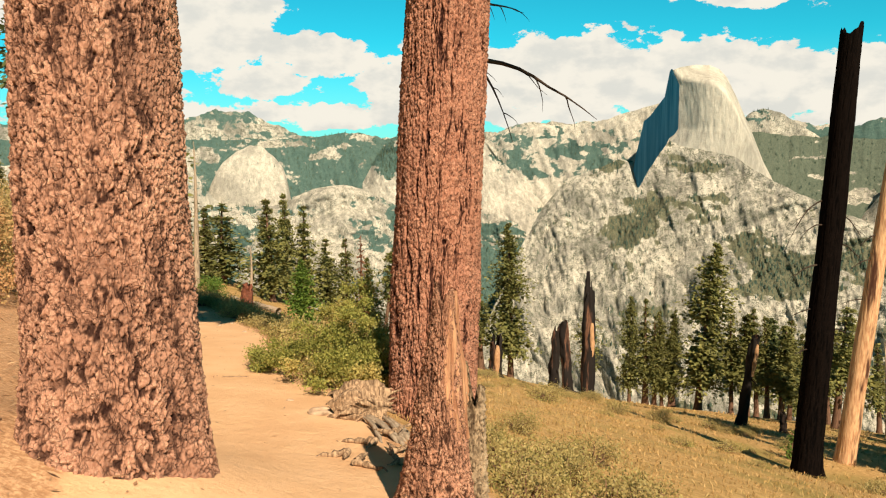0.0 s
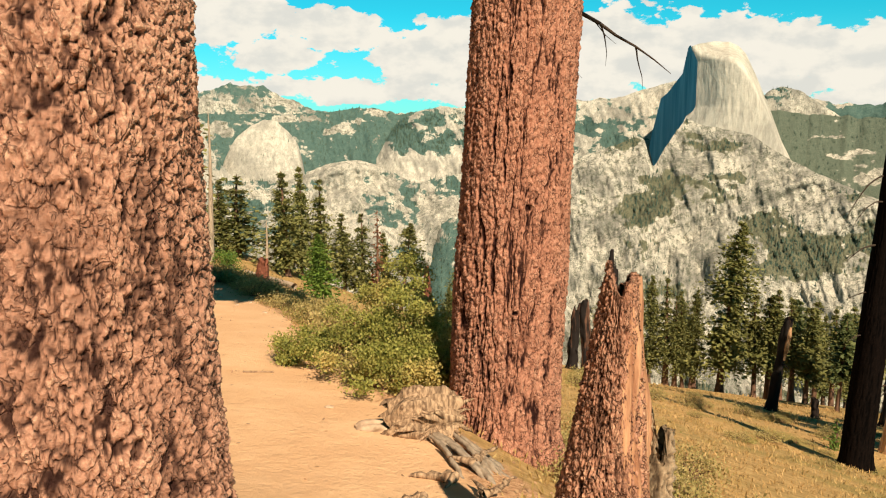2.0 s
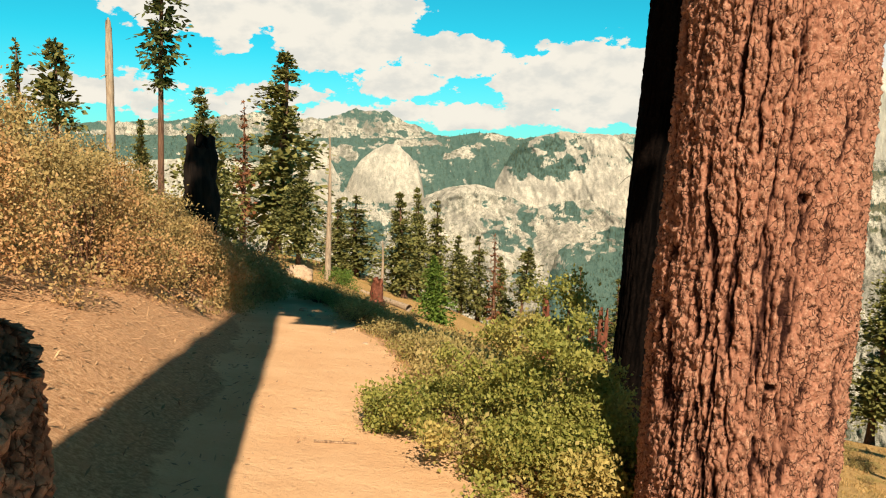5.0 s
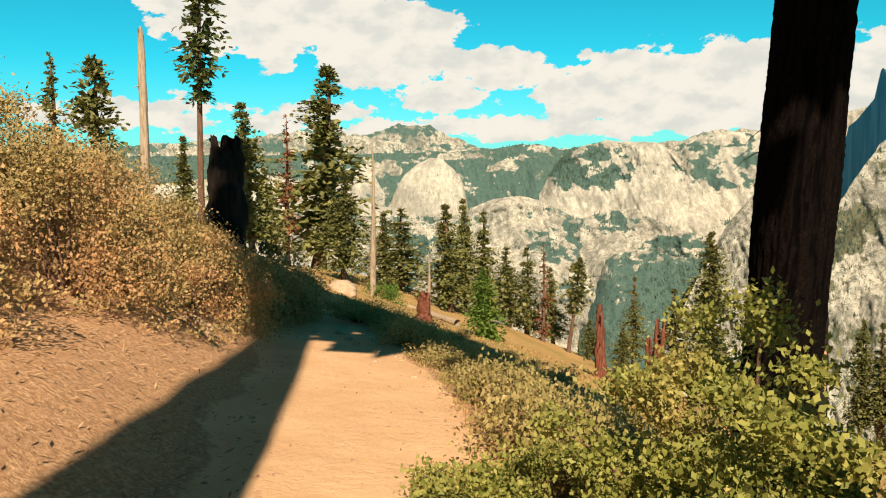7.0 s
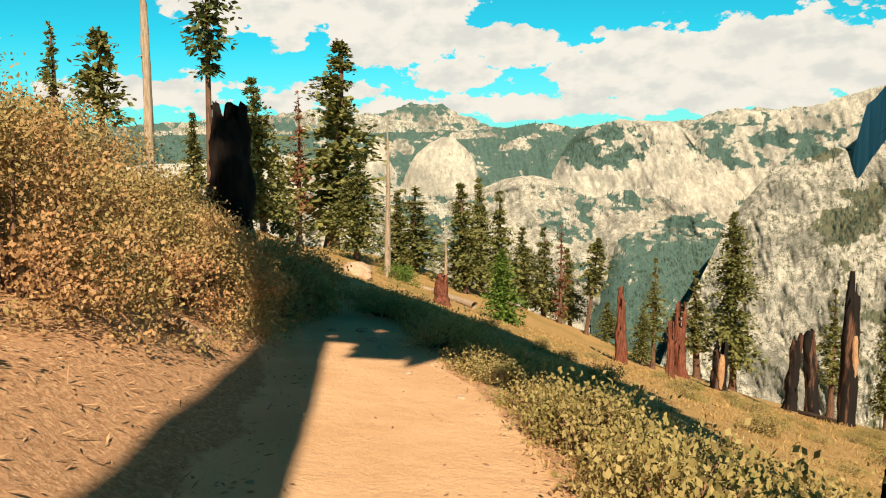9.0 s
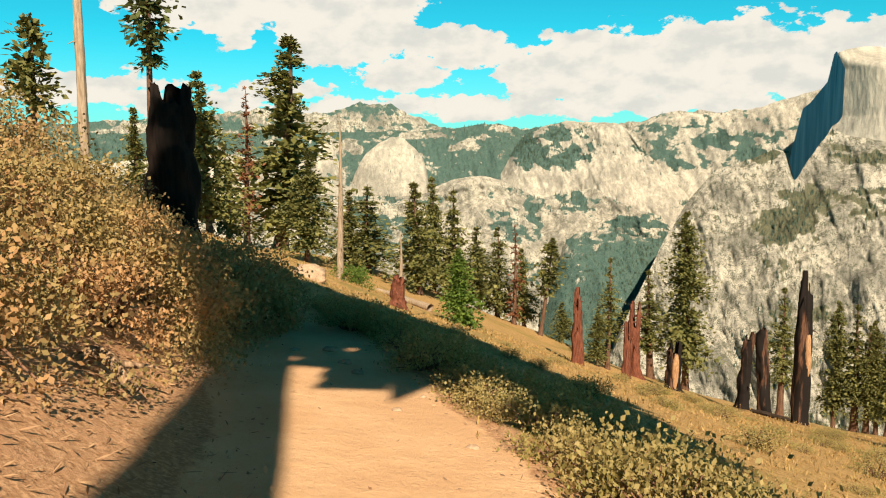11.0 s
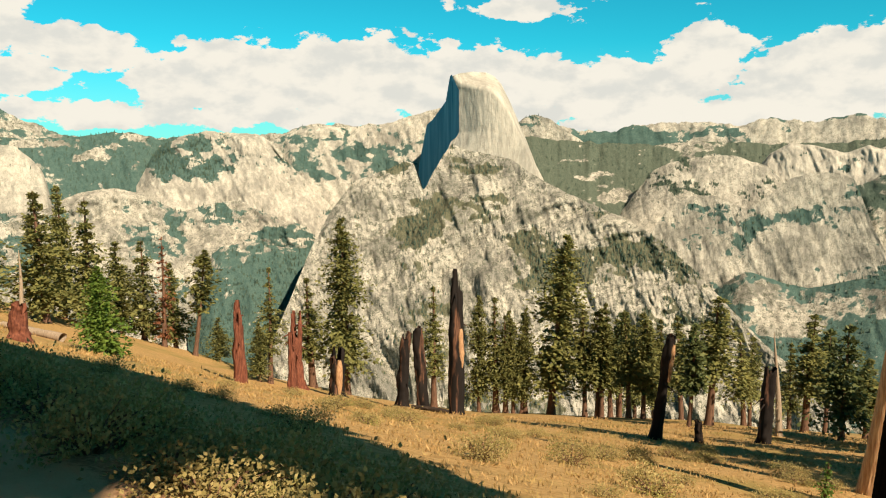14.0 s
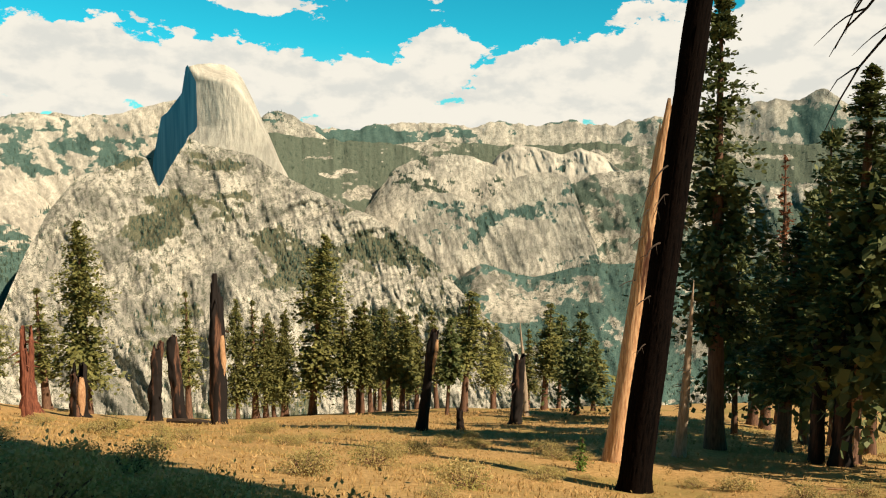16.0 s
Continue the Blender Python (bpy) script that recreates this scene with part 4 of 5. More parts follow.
def snag(name, label, mat, x, y, h, w, lx, ly, seed, broken=0.22, limbs=3, split=None, limb_mat=None, taper=0.62, sides=26, ln=1.0):
    """A broken dead trunk with a ragged top and stubs of limbs."""
    z0 = float(ground_z(x, y)) - 0.3
    r0 = w * 0.5
    ob = thing(name, (x, y, z0), label, "dead tree")
    n = 40
    z = np.linspace(0, h + 0.3, n)
    a = np.arange(sides) * 2 * math.pi / sides
    Z, A = np.meshgrid(z, a, indexing="ij")
    R = r0 * (1 - (1 - taper) * Z / h) * (1 + 0.45 * np.exp(-Z / max(0.25, h * 0.05))) * (1 + 0.20 * fbm(A / 6.2832 * 5, Z / h * 5, seed, 4, 0.6, 5) + 0.16 * fbm(A / 6.2832 * 9, Z / h * 1.2, seed + 5, 3, 0.6, 9))
    top = (h + 0.3) * (1 - broken * sm(-0.6, 0.9, fbm(a / 6.2832 * 6, a * 0, seed + 2, 3, 0.65, 6)))
    Zc = np.minimum(Z, top[None])
    R = R * np.where(Z > top[None], 0.72, 1.0)
    X, Y = lx * Zc / h + R * np.cos(A), ly * Zc / h + R * np.sin(A)
    V = np.stack([X, Y, Zc], -1).reshape(-1, 3)
    part("trunk", V, grid_faces(n, sides, True), mat, ob, smooth=True)
    rng = np.random.default_rng(seed)
    for k in range(limbs):
        zz = h * rng.uniform(0.35, 0.9)
        hd = rng.uniform(0, 6.28)
        P, rad = limb((lx * zz / h, ly * zz / h, zz), hd, ln * rng.uniform(0.6, 1.6) * max(0.5, w), rng.uniform(-0.2, 0.3), 0.07 * w + 0.015, 0.4, 6, 0.08, seed + k)
        v, f = tube(P, rad, 5)
        part("broken_limb", v, f, limb_mat or mat, ob)
    if split:
        # a long pale splinter where the outer wood has torn away
        pts = np.linspace(0, 1, 12)
        P = np.stack([lx * (split[0] + (split[1] - split[0]) * pts) + 0.75 * r0 * math.cos(split[2]) + 0 * pts, ly * (split[0] + (split[1] - split[0]) * pts) + 0.75 * r0 * math.sin(split[2]) + 0 * pts, h * (split[0] + (split[1] - split[0]) * pts)], -1)
        v, f = tube(P, r0 * 0.42 * np.sin(np.pi * (0.08 + 0.84 * pts)) ** 0.5, 9, 0.3, seed)
        part("torn_wood", v, f, M_PALE, ob, "pale orange torn wood", smooth=True)
    return ob


def sprays(P, D, L, W, rng, tilt=0.5):
    """Flat needle sprays: rhombi at P along D."""
    n = len(P)
    D = D / (np.linalg.norm(D, axis=1)[:, None] + 1e-9)
    S = np.cross(D, np.array([[0, 0, 1.0]]) + rng.normal(0, tilt, (n, 3)))
    S /= np.linalg.norm(S, axis=1)[:, None] + 1e-9
    V = np.stack([P, P + D * L[:, None] * 0.45 + S * W[:, None], P + D * L[:, None], P + D * L[:, None] * 0.45 - S * W[:, None]], 1)
    F = np.arange(n)[:, None] * 4 + np.array([[0, 1, 2, 3]])
    return V.reshape(-1, 3), F


def conifer(name, label, x, y, h, w, seed, bare=0.25, dense=1.0, shape=0.75, needles=None, trunk_r=None, group="", fullness=1.0, rounded=False, twigs=False, lean=(0, 0), bark=None, spray=1.0):
    """A conifer: tapered trunk, whorls of drooping boughs, many small sprays."""
    z0 = float(ground_z(x, y)) - 0.2
    ob = thing(name, (x, y, z0), label, "tree", group)
    rng = np.random.default_rng(seed)
    r0 = trunk_r or 0.016 * h + 0.08
    s = np.linspace(0, 1, 16)
    P = np.stack([0.08 * np.sin(s * 4 + seed), 0.08 * np.cos(s * 3 + seed), s * h], -1)
    v, f = tube(P, r0 * (1 - s) ** 0.8 * (1 + 0.35 * np.exp(-s * 30)) + 0.015, 10, 0.08, seed)
    part("trunk", v, f, bark or M_TRUNK, ob, smooth=True)
    nb = int(h * 11 * dense)
    zz = bare + (1 - bare) * rng.uniform(0, 1, nb) ** 1.08
    if not twigs and not rounded and spray > 0.4 and spray != 0.55:
        whorl = max(8, int(h * (1 - bare) * 1.25))
        zz = bare + (1 - bare) * np.clip((np.floor((zz - bare) / (1 - bare) * whorl) + 0.5 + rng.normal(0, 0.17, nb)) / whorl, 0, 1)
    t = (zz - bare) / (1 - bare)
    prof = np.sin(np.pi * np.clip(0.22 + 0.78 * t, 0, 1)) ** 0.7 if rounded else np.minimum(1, (1 - t) ** shape * 1.05 + 0.02) * np.minimum(1, 0.55 + t * 3)
    ln = 0.74 * w * prof * rng.uniform(0.40, 1.2, nb) * (0.8 + 0.3 * vnoise(zz * 9, rng.uniform(0, 1, nb) * 0 + seed, seed))
    hd = rng.uniform(0, 2 * math.pi, nb)
    dirs = np.stack([np.cos(hd), np.sin(hd), 0.25 - 0.55 * (1 - t)], -1)
    pieces, m = [], max(4, int(8 * fullness))
    for k in range(m):
        u = (k + rng.uniform(0.1, 0.9, nb)) / m
        base_p = np.stack([dirs[:, 0] * ln * u, dirs[:, 1] * ln * u, zz * h + dirs[:, 2] * ln * u - 0.22 * ln * u * u], -1)
        base_p += rng.normal(0, 0.035 * w, (nb, 3)) * (0.3 + 0.7 * prof)[:, None]
        d2 = dirs + rng.normal(0, 0.55, (nb, 3))
        L = spray * (0.17 * w * (1.15 - 0.5 * u) + 0.14) * rng.uniform(0.6, 1.3, nb) * (0.40 + 0.60 * prof)
        pieces.append(sprays(base_p, d2, L, L * 0.34, rng))
    if twigs:
        pieces = []
        for k in range(nb):
            Pk, rk = limb((0, 0, zz[k] * h), hd[k], ln[k], -0.15, 0.02 + 0.004 * w, 0.25, 4, 0.1, seed + k)
            pieces.append(tube(Pk, rk, 4))
    v, f = join(pieces)
    tagged(part("crown" if not twigs else "branchwork", v, f, needles or M_NEEDLE, ob), kind="stuff" if twigs else "")
    ob.rotation_euler = (-lean[1] / h, lean[0] / h, 0)
    return ob


def copy_tree(ob, size, x, y, h, w, lean, turn):
    m = Matrix.Translation((x, y, float(ground_z(x, y)) - 0.2)) @ Euler((-lean[1] / h, lean[0] / h, 0)).to_matrix().to_4x4() @ Matrix.Rotation(turn, 4, "Z") @ Matrix.Diagonal((w / size[1], w / size[1], h / size[0], 1))
    return copy_thing(ob, m)


def bush(name, label, x, y, rx, ry, h, mat, leaves, leaf, seed, clumps=70, group="", lobes=None, tight=1.0):
    """A shrub: forked stems and clumps of small leaves with gaps between them."""
    z0 = float(ground_z(x, y)) - 0.05
    ob = thing(name, (x, y, z0), label, "bush", group)
    rng = np.random.default_rng(seed)
    ph, cz = rng.uniform(0, 2 * math.pi, clumps), rng.uniform(0.08, 1.0, clumps)
    rr = np.sqrt(np.clip(1 - (cz * 0.96) ** 2.2, 0.02, 1)) * rng.uniform(0.55, 1.08, clumps)
    C = np.stack([rx * rr * np.cos(ph), ry * rr * np.sin(ph), h * cz * rng.uniform(0.85, 1.1, clumps)], -1)
    if lobes:
        # several unequal heads of foliage in one shrub
        wt_ = np.array([q[2] * q[3] * q[4] for q in lobes]) ** 0.7
        which = rng.choice(len(lobes), clumps, p=wt_ / wt_.sum())
        Q = np.array(lobes)[which]
        C = np.stack([Q[:, 0] + Q[:, 2] * rr * np.cos(ph), Q[:, 1] + Q[:, 3] * rr * np.sin(ph), Q[:, 4] * cz * rng.uniform(0.8, 1.12, clumps)], -1)
    C[:, 2] += np.asarray(ground_z(x + C[:, 0], y + C[:, 1])) - z0
    pieces = []
    for k in range(0, clumps, max(1, clumps // 16)):
        s = np.linspace(0, 1, 5)[:, None]
        P = np.array([[0.12 * C[k, 0], 0.12 * C[k, 1], 0.0]]) * (1 - s) + C[k] * s + np.array([[0, 0, 0.15 * h]]) * np.sin(np.pi * s)
        pieces.append(tube(P, np.linspace(0.022, 0.006, 5) * (0.6 + h * 0.4), 5))
    v, f = join(pieces)
    part("woody_base", v, f, M_STEM, ob)
    own = rng.integers(0, clumps, leaves)
    spread = 0.20 * (rx + ry) / 2 * (60 / clumps) ** 0.33 * tight
    P = C[own] + rng.normal(0, 1, (leaves, 3)) * spread * np.array([[1, 1, 0.62]])
    low = np.asarray(ground_z(x + P[:, 0], y + P[:, 1])) - z0
    P[:, 2] = np.maximum(P[:, 2], low + 0.03)
    D = rng.normal(0, 1, (leaves, 3)) + np.array([[0, 0, 0.6]])
    L = leaf * rng.uniform(0.6, 1.4, leaves)
    v, f = sprays(P, D, L, L * 0.33, rng, 1.0)
    part("leaves", v, f, mat, ob)
    return ob


def boulder(name, label, x, y, rx, ry, rz, seed, mat, cat="rock", sink=0.3):
    """A worn rock, flattened and chipped."""
    bm = bmesh.new()
    bmesh.ops.create_icosphere(bm, subdivisions=4, radius=1.0)
    me = bpy.data.meshes.new(name)
    for v in bm.verts:
        n = noise.fractal(v.co * 1.3 + Vector((seed, 0, 0)), 0.8, 2.0, 4) * 0.28
        v.co *= 1 + n
        v.co.z = max(v.co.z, -0.45)
        v.co = Vector((v.co.x * rx, v.co.y * ry, v.co.z * rz))
    bm.to_mesh(me)
    bm.free()
    me.polygons.foreach_set("use_smooth", np.ones(len(me.polygons), bool))
    me.materials.append(mat)
    ob = new(name, me)
    ob.location = (x, y, float(ground_z(x, y)) + rz * (0.45 - sink))
    return tagged(ob, label, cat)


# ---- the two great trunks by the trail, and what stands near them ----
great_trunk("fir_tree", "massive old fir with rough reddish scaly bark", M_BARK1, -2.23, 5.64, 25, 0.515, 0.26, (0.08, -0.03), 680, 0.0105, 11, 0.062, 0.105, 0.036, 3.5, 0.0, 0.62, [(15, -2.0, 2.2, -0.1, 0.05, 0.3), (17, 0.8, 2.5, 0.0, 0.05, 0.3), (19, 2.6, 2.0, 0.1, 0.05, 0.3)], flaky=True)
great_trunk("pine_tree", "tall pine trunk with deep vertical reddish bark ridges", M_BARK2, -0.25, 10.36, 26, 0.548, 0.34, (1.22, 0.13), 420, 0.015, 23, 0.058, 0.17, 0.050, 6.0, 0.5, 0.35, [(16, -2.4, 2.0, 0.1, 0.05, 0.4), (18, 0.4, 2.4, 0.0, 0.05, 0.3)])
great_trunk("burnt_tree", "charred black trunk with a few thin dead limbs", M_CHAR, -0.25, 16.80, 24, 0.43, 0.26, (1.55, 0.1), 150, 0.05, 37, 0.08, 0.3, 0.03, 9.5, 0.4, 0.4,
            [(7.3, 0.15, 2.7, -0.05, 0.045, 0.42), (8.4, 0.2, 1.1, 0.05, 0.03, 0.15), (5.2, 1.6, 1.0, 0.0, 0.02, 0.8), (7.2, 0.0, 0.9, -0.3, 0.03, 1.6), (4.8, 1.85, 0.9, 0.1, 0.018, 1.2), (5.5, 1.4, 1.2, 0.1, 0.02, 0.9)])

# their crowns, high over the trail
def high_crown(tree, z0, z1, reach, off, n, seed):
    """Boughs of flat needle sprays round a great trunk, longest at the bottom."""
    rng = np.random.default_rng(seed)
    t, hd = rng.uniform(0, 1, n), rng.uniform(0, 6.2832, n)
    ln = reach * (1 - t) ** 0.6 * rng.uniform(0.6, 1.05, n) * np.minimum(1, 0.85 + 2 * t)
    pieces = []
    for k in range(12):
        q = (k + rng.uniform(0, 1, n)) / 12
        P = np.stack([np.cos(hd) * ln * q + off, np.sin(hd) * ln * q, z0 + (z1 - z0) * t + 0.2 * ln * q - 0.25 * ln * q * q], -1) + rng.normal(0, 0.25, (n, 3))
        D = np.stack([np.cos(hd), np.sin(hd), 0.1 + 0 * hd], -1) + rng.normal(0, 0.5, (n, 3))
        L = rng.uniform(0.7, 1.3, n)
        pieces.append(sprays(P, D, L, L * 0.36, rng))
    v, f = join(pieces)
    return part("crown", v, f, M_NEEDLE, tree)


high_crown(bpy.data.objects["pine_tree"], 10.5, 25.0, 4.3, 0.5, 820, 77)
high_crown(bpy.data.objects["fir_tree"], 15.0, 26.0, 2.3, 0.55, 520, 78)

# a low rotten stump in the shade behind the fir
_z = float(ground_z(-2.93, 7.25)) - 0.15
low_stump = thing("shaded_stump", (-2.93, 7.25, _z), "low lumpy reddish stump in the shade of the fir", "stump")
V, F, plate = bark_column(0, 0, 0, 1.24, 0.42, 0.39, (0.0, 0.0), 200, 0.016, 57, 0.07, 0.09, 0.05, 0.35, 1.22, roots=0.5, ragged=0.16, flaky=True)
part("bark", V, F, M_BARK3, low_stump, smooth=True, attrs={"plate": plate})
_a, _q = np.meshgrid(np.arange(40) * 2 * math.pi / 40, np.linspace(0.02, 1, 12), indexing="ij")
part("broken_top", np.stack([0.41 * _q * np.cos(_a), 0.41 * _q * np.sin(_a), 0.95 + 0.10 * fbm(_q * np.cos(_a) * 4 + 9, _q * np.sin(_a) * 4 + 9, 58, 3) + 0.08 * _q], -1).reshape(-1, 3), grid_faces(40, 12)[:, ::-1], M_BARK3, low_stump, attrs={"plate": np.full(_a.shape, 0.5)})

# the splintered stump beside the trail
_z = float(ground_z(-0.14, 5.87)) - 0.12
stump = thing("broken_stump", (-0.14, 5.87, _z), "splintered reddish stump tapering to a torn point", "stump")
V, F, plate = bark_column(0, 0, 0, 1.76, 0.285, 0.050, (0.06, -0.10), 260, 0.009, 51, 0.036, 0.06, 0.030, 0.3, 1.715, roots=0.4, ragged=0.09, flaky=True)
part("bark", V, F, M_BARK3, stump, smooth=True, attrs={"plate": plate})
for k in range(8):
    ang = -1.25 + 1.7 * k / 7
    hh = 1.42 + 0.26 * (0.5 + 0.5 * math.sin(k * 2.4 + 1.0))
    s_ = np.linspace(0, 1, 10)
    rad = 0.205 * (1 - s_) + 0.050 * s_
    P = np.stack([rad * math.cos(ang) + 0.045 * s_ + 0.010 * np.sin(s_ * 9 + k) + 0.02, rad * math.sin(ang) - 0.085 * s_ + 0.008 * np.cos(s_ * 7 + k), 0.62 + 0.1 * math.sin(k * 1.7) + (hh - 0.62) * s_], -1)
    v, f = tube(P, 0.026 * np.sin(np.pi * (0.12 + 0.80 * s_)) ** 0.6 + 0.004, 7, 0.5, k)
    part("torn_wood", v, f, M_TORN, stump, "orange-brown torn wood")
V, F, plate = bark_column(0.23, 0.04, 0.05, 1.15, 0.12, 0.09, (0.02, 0.0), 90, 0.014, 53, 0.04, 0.05, 0.035, 0.3, 1.14, roots=0.4, ragged=0.3, flaky=True)
part("bark_flake", V, F, M_LICHEN, stump, "grey lichened slab of bark", smooth=True, attrs={"plate": plate})

# an uprooted root plate and its splinters at the trail's edge
_x, _y = -0.98, 9.08
_z = float(ground_z(_x, _y))
root = thing("uprooted_stump", (_x, _y, _z), "weathered upturned root stump lying beside the pine", "stump")
root.scale = (0.86, 0.86, 0.86)
# a furrowed butt of wood lying on its side, hollow beneath, its grain fanning out from the right
_r = random.Random(41)
_u, _v = np.meshgrid(np.linspace(0, 1, 46), np.linspace(0, math.pi * 1.16, 40), indexing="ij")
_ang = _v - 0.25
_rad = (0.10 + 0.25 * np.sin(np.pi * (0.16 + 0.70 * _u)) ** 0.8) * (1 + 0.26 * fbm(_v * 5.5 + 0.8 * _u, _u * 1.6, 91, 4, 0.6) + 0.06 * fbm(_v * 16, _u * 2.0, 93, 2, 0.5))
_lx = 0.34 - 0.74 * _u + 0.07 * fbm(_v * 4, _u * 3, 97, 3, 0.6)
V = np.stack([_lx, -0.05 - _rad * np.cos(_ang) * 0.9, 0.10 + _rad * np.sin(_ang) * 1.05 - 0.10 * _u], -1)
part("root_wood", V.reshape(-1, 3), grid_faces(46, 40), M_DRIFT, root, "furrowed grey-tan root wood", smooth=False)
for k in range(30):
    rise = 0.10 + 1.1 * (k % 15) / 14 + _r.uniform(-0.1, 0.1)
    hd = math.pi + (0.55 if k < 15 else 0.05) + _r.uniform(-0.45, 0.45)
    ln = _r.uniform(0.34, 0.56) / math.sqrt(1 + rise * rise)
    P, rad = limb((0.22 + _r.uniform(-0.06, 0.08), -0.10 + _r.uniform(-0.14, 0.10), 0.07 + _r.uniform(0, 0.08)), hd, ln, rise, 0.05, 0.35, 7, 0.08, 160 + k)
    v, f = tube(P, 0.006 + 0.040 * np.sin(np.linspace(0.15, 3.12, 7)) * _r.uniform(0.6, 1.1), 5, 0.75, k)
    part("splinter", v, f, M_DRIFT, root)
for k in range(7):
    P, rad = limb((0.20, -0.16 + 0.03 * k, 0.06 + 0.035 * k), -0.9 + 0.28 * k, 0.22 + 0.05 * (k % 3), 0.06 * k, 0.036, 0.15, 6, 0.14, 60 + k)
    P[:, 2] = np.maximum(P[:, 2], 0.015)
    v, f = tube(P, rad, 6, 0.6, k)
    part("root", v, f, M_DRIFT, root)
# a buried flat stone showing at the trail's edge
boulder("flat_stone", "low flat tan stone half buried in the trail", -1.42, 9.02, 0.17, 0.10, 0.07, 63, M_ROCK, "stone", 0.42)
# an old log rotting into the ground below the root stump
_z = float(ground_z(-0.78, 8.35))
rotlog = thing("rotting_log", (-0.78, 8.35, _z), "splintered tan log rotting into the trail edge", "log")
for k in range(16):
    a0 = -1.15 + 0.09 * _r.uniform(-1, 1)
    sx, sy = 0.46 * _r.uniform(-0.5, 0.5), 0.5 * _r.uniform(-0.6, 0.6)
    P, rad = limb((sx, sy + 0.3, 0.02 + 0.05 * math.cos(sx * 6)), a0, _r.uniform(0.5, 0.85), -0.05, 0.05, 0.08, 8, 0.035, 700 + k)
    P[:, 2] += np.asarray(ground_z(-0.78 + P[:, 0], 8.35 + P[:, 1])) - _z
    v, f = tube(P, 0.006 + 0.020 * np.sin(np.linspace(0.3, 2.9, 8)), 5, 0.7, k)
    part("slab_of_wood", v, f, M_GREY, rotlog)
for k, (lx, ly, hd, ln) in enumerate([(-0.75, 7.75, 2.9, 0.5), (-0.55, 7.45, 0.6, 0.55), (-0.95, 7.3, 3.5, 0.45), (-0.6, 8.1, 1.2, 0.6), (-0.45, 7.1, 2.2, 0.4), (-0.85, 7.0, -0.4, 0.5)]):
    z_ = float(ground_z(lx, ly))
    lg = thing("root_fragment", (lx, ly, z_), "broken piece of weathered root wood on the sand", "driftwood", "root fragments by the trail")
    P, rad = limb((0, 0, 0.03), hd, ln * 0.7, 0.05, 0.032, 0.06, 11, 0.13, 80 + k)
    v, f = tube(P, rad * (1 + 0.3 * np.sin(np.arange(11) * 2.1 + k)), 6, 0.7, k)
    part("wood", v, f, M_DRIFT, lg)
    P, rad = limb((0.03, 0, 0.04), hd + 1.4, ln * 0.4, 0.2, 0.03, 0.2, 6, 0.12, 90 + k)
    v, f = tube(P, rad, 7, 0.4, k)
    part("root", v, f, M_DRIFT, lg)

# ---- rocks and fallen wood ----
_z = float(ground_z(-7.0, 16.5))
arch = thing("exposed_root", (-7.0, 16.5, _z), "arched pale exposed root at the foot of the shrubs", "root")
s_ = np.linspace(0, 1, 16)
P = np.stack([-0.32 + 0.66 * s_, 0.08 * np.sin(s_ * 5), -0.04 + 0.20 * np.sin(np.pi * s_ ** 0.8) - 0.04 * s_], -1)
v, f = tube(P, 0.075 - 0.04 * s_, 12, 0.3, 3)
part("wood", v, f, M_DRIFT, arch, smooth=True)
P, rad = limb((0.05, 0.03, 0.08), 0.5, 0.35, -0.1, 0.035, 0.1, 8, 0.06, 71)
v, f = tube(P, rad, 8, 0.2, 2)
part("side_root", v, f, M_DRIFT, arch, smooth=True)
boulder("boulder", "rounded pale granite boulder in the grass", -17.6, 50.0, 0.95, 0.7, 0.62, 8, M_ROCK)
for k, (sx, sy, sr) in enumerate([(-5.1, 17.9, 0.07), (-5.9, 19.4, 0.10), (-6.2, 19.9, 0.12), (-5.0, 18.6, 0.05), (-3.1, 13.0, 0.05), (-2.9, 14.2, 0.06), (-6.6, 20.6, 0.14), (-4.3, 17.0, 0.07), (-7.0, 20.4, 0.09), (-4.4, 10.4, 0.05), (-1.9, 9.7, 0.06), (-4.9, 13.9, 0.04)]):
    tagged(boulder("stone", "small tan stone on the sandy trail", sx, sy, sr * 0.7, sr * 0.55, sr * 0.35, 20 + k, M_ROCK, "stone"), group="stones on the trail")


def fallen(name, label, x, y, heading, ln, r, mat, seed):
    ob = thing(name, (x, y, float(ground_z(x, y))), label, "log")
    s = np.linspace(0, 1, 14)
    X, Y = (s - 0.5) * ln * math.cos(heading), (s - 0.5) * ln * math.sin(heading)
    P = np.stack([X, Y, np.asarray(ground_z(x + X, y + Y)) - float(ground_z(x, y)) + r * 0.75], -1)
    v, f = tube(P, r * (1 - 0.35 * s), 12, 0.25, seed)
    part("wood", v, f, mat, ob, smooth=True)
    Pk, rk = limb(P[8], heading + 1.2, ln * 0.16, 0.5, r * 0.35, 0.2, 5, 0.1, seed)
    v, f = tube(Pk, rk, 6)
    part("limb_stub", v, f, mat, ob)
    return ob


fallen("fallen_log", "pale grey fallen log lying in the grass", -17.2, 72.5, 2.5, 5.5, 0.32, M_GREY, 1)
fallen("fallen_log", "bleached fallen log beside burnt stumps", -19.0, 76.0, 2.9, 4.0, 0.3, M_GREY, 2)
fallen("fallen_log", "dark burnt log lying downhill of the snags", 16.0, 88.0, 2.2, 6.0, 0.30, M_TWIG, 3)
fallen("fallen_stick", "short pale stick poking out of the dry grass", 22.2, 28.6, 1.9, 1.2, 0.05, M_PALE, 4)
fallen("fallen_twig", "thin grey twig on the sandy trail edge", -2.95, 11.2, 0.3, 0.35, 0.012, M_DRIFT, 6)

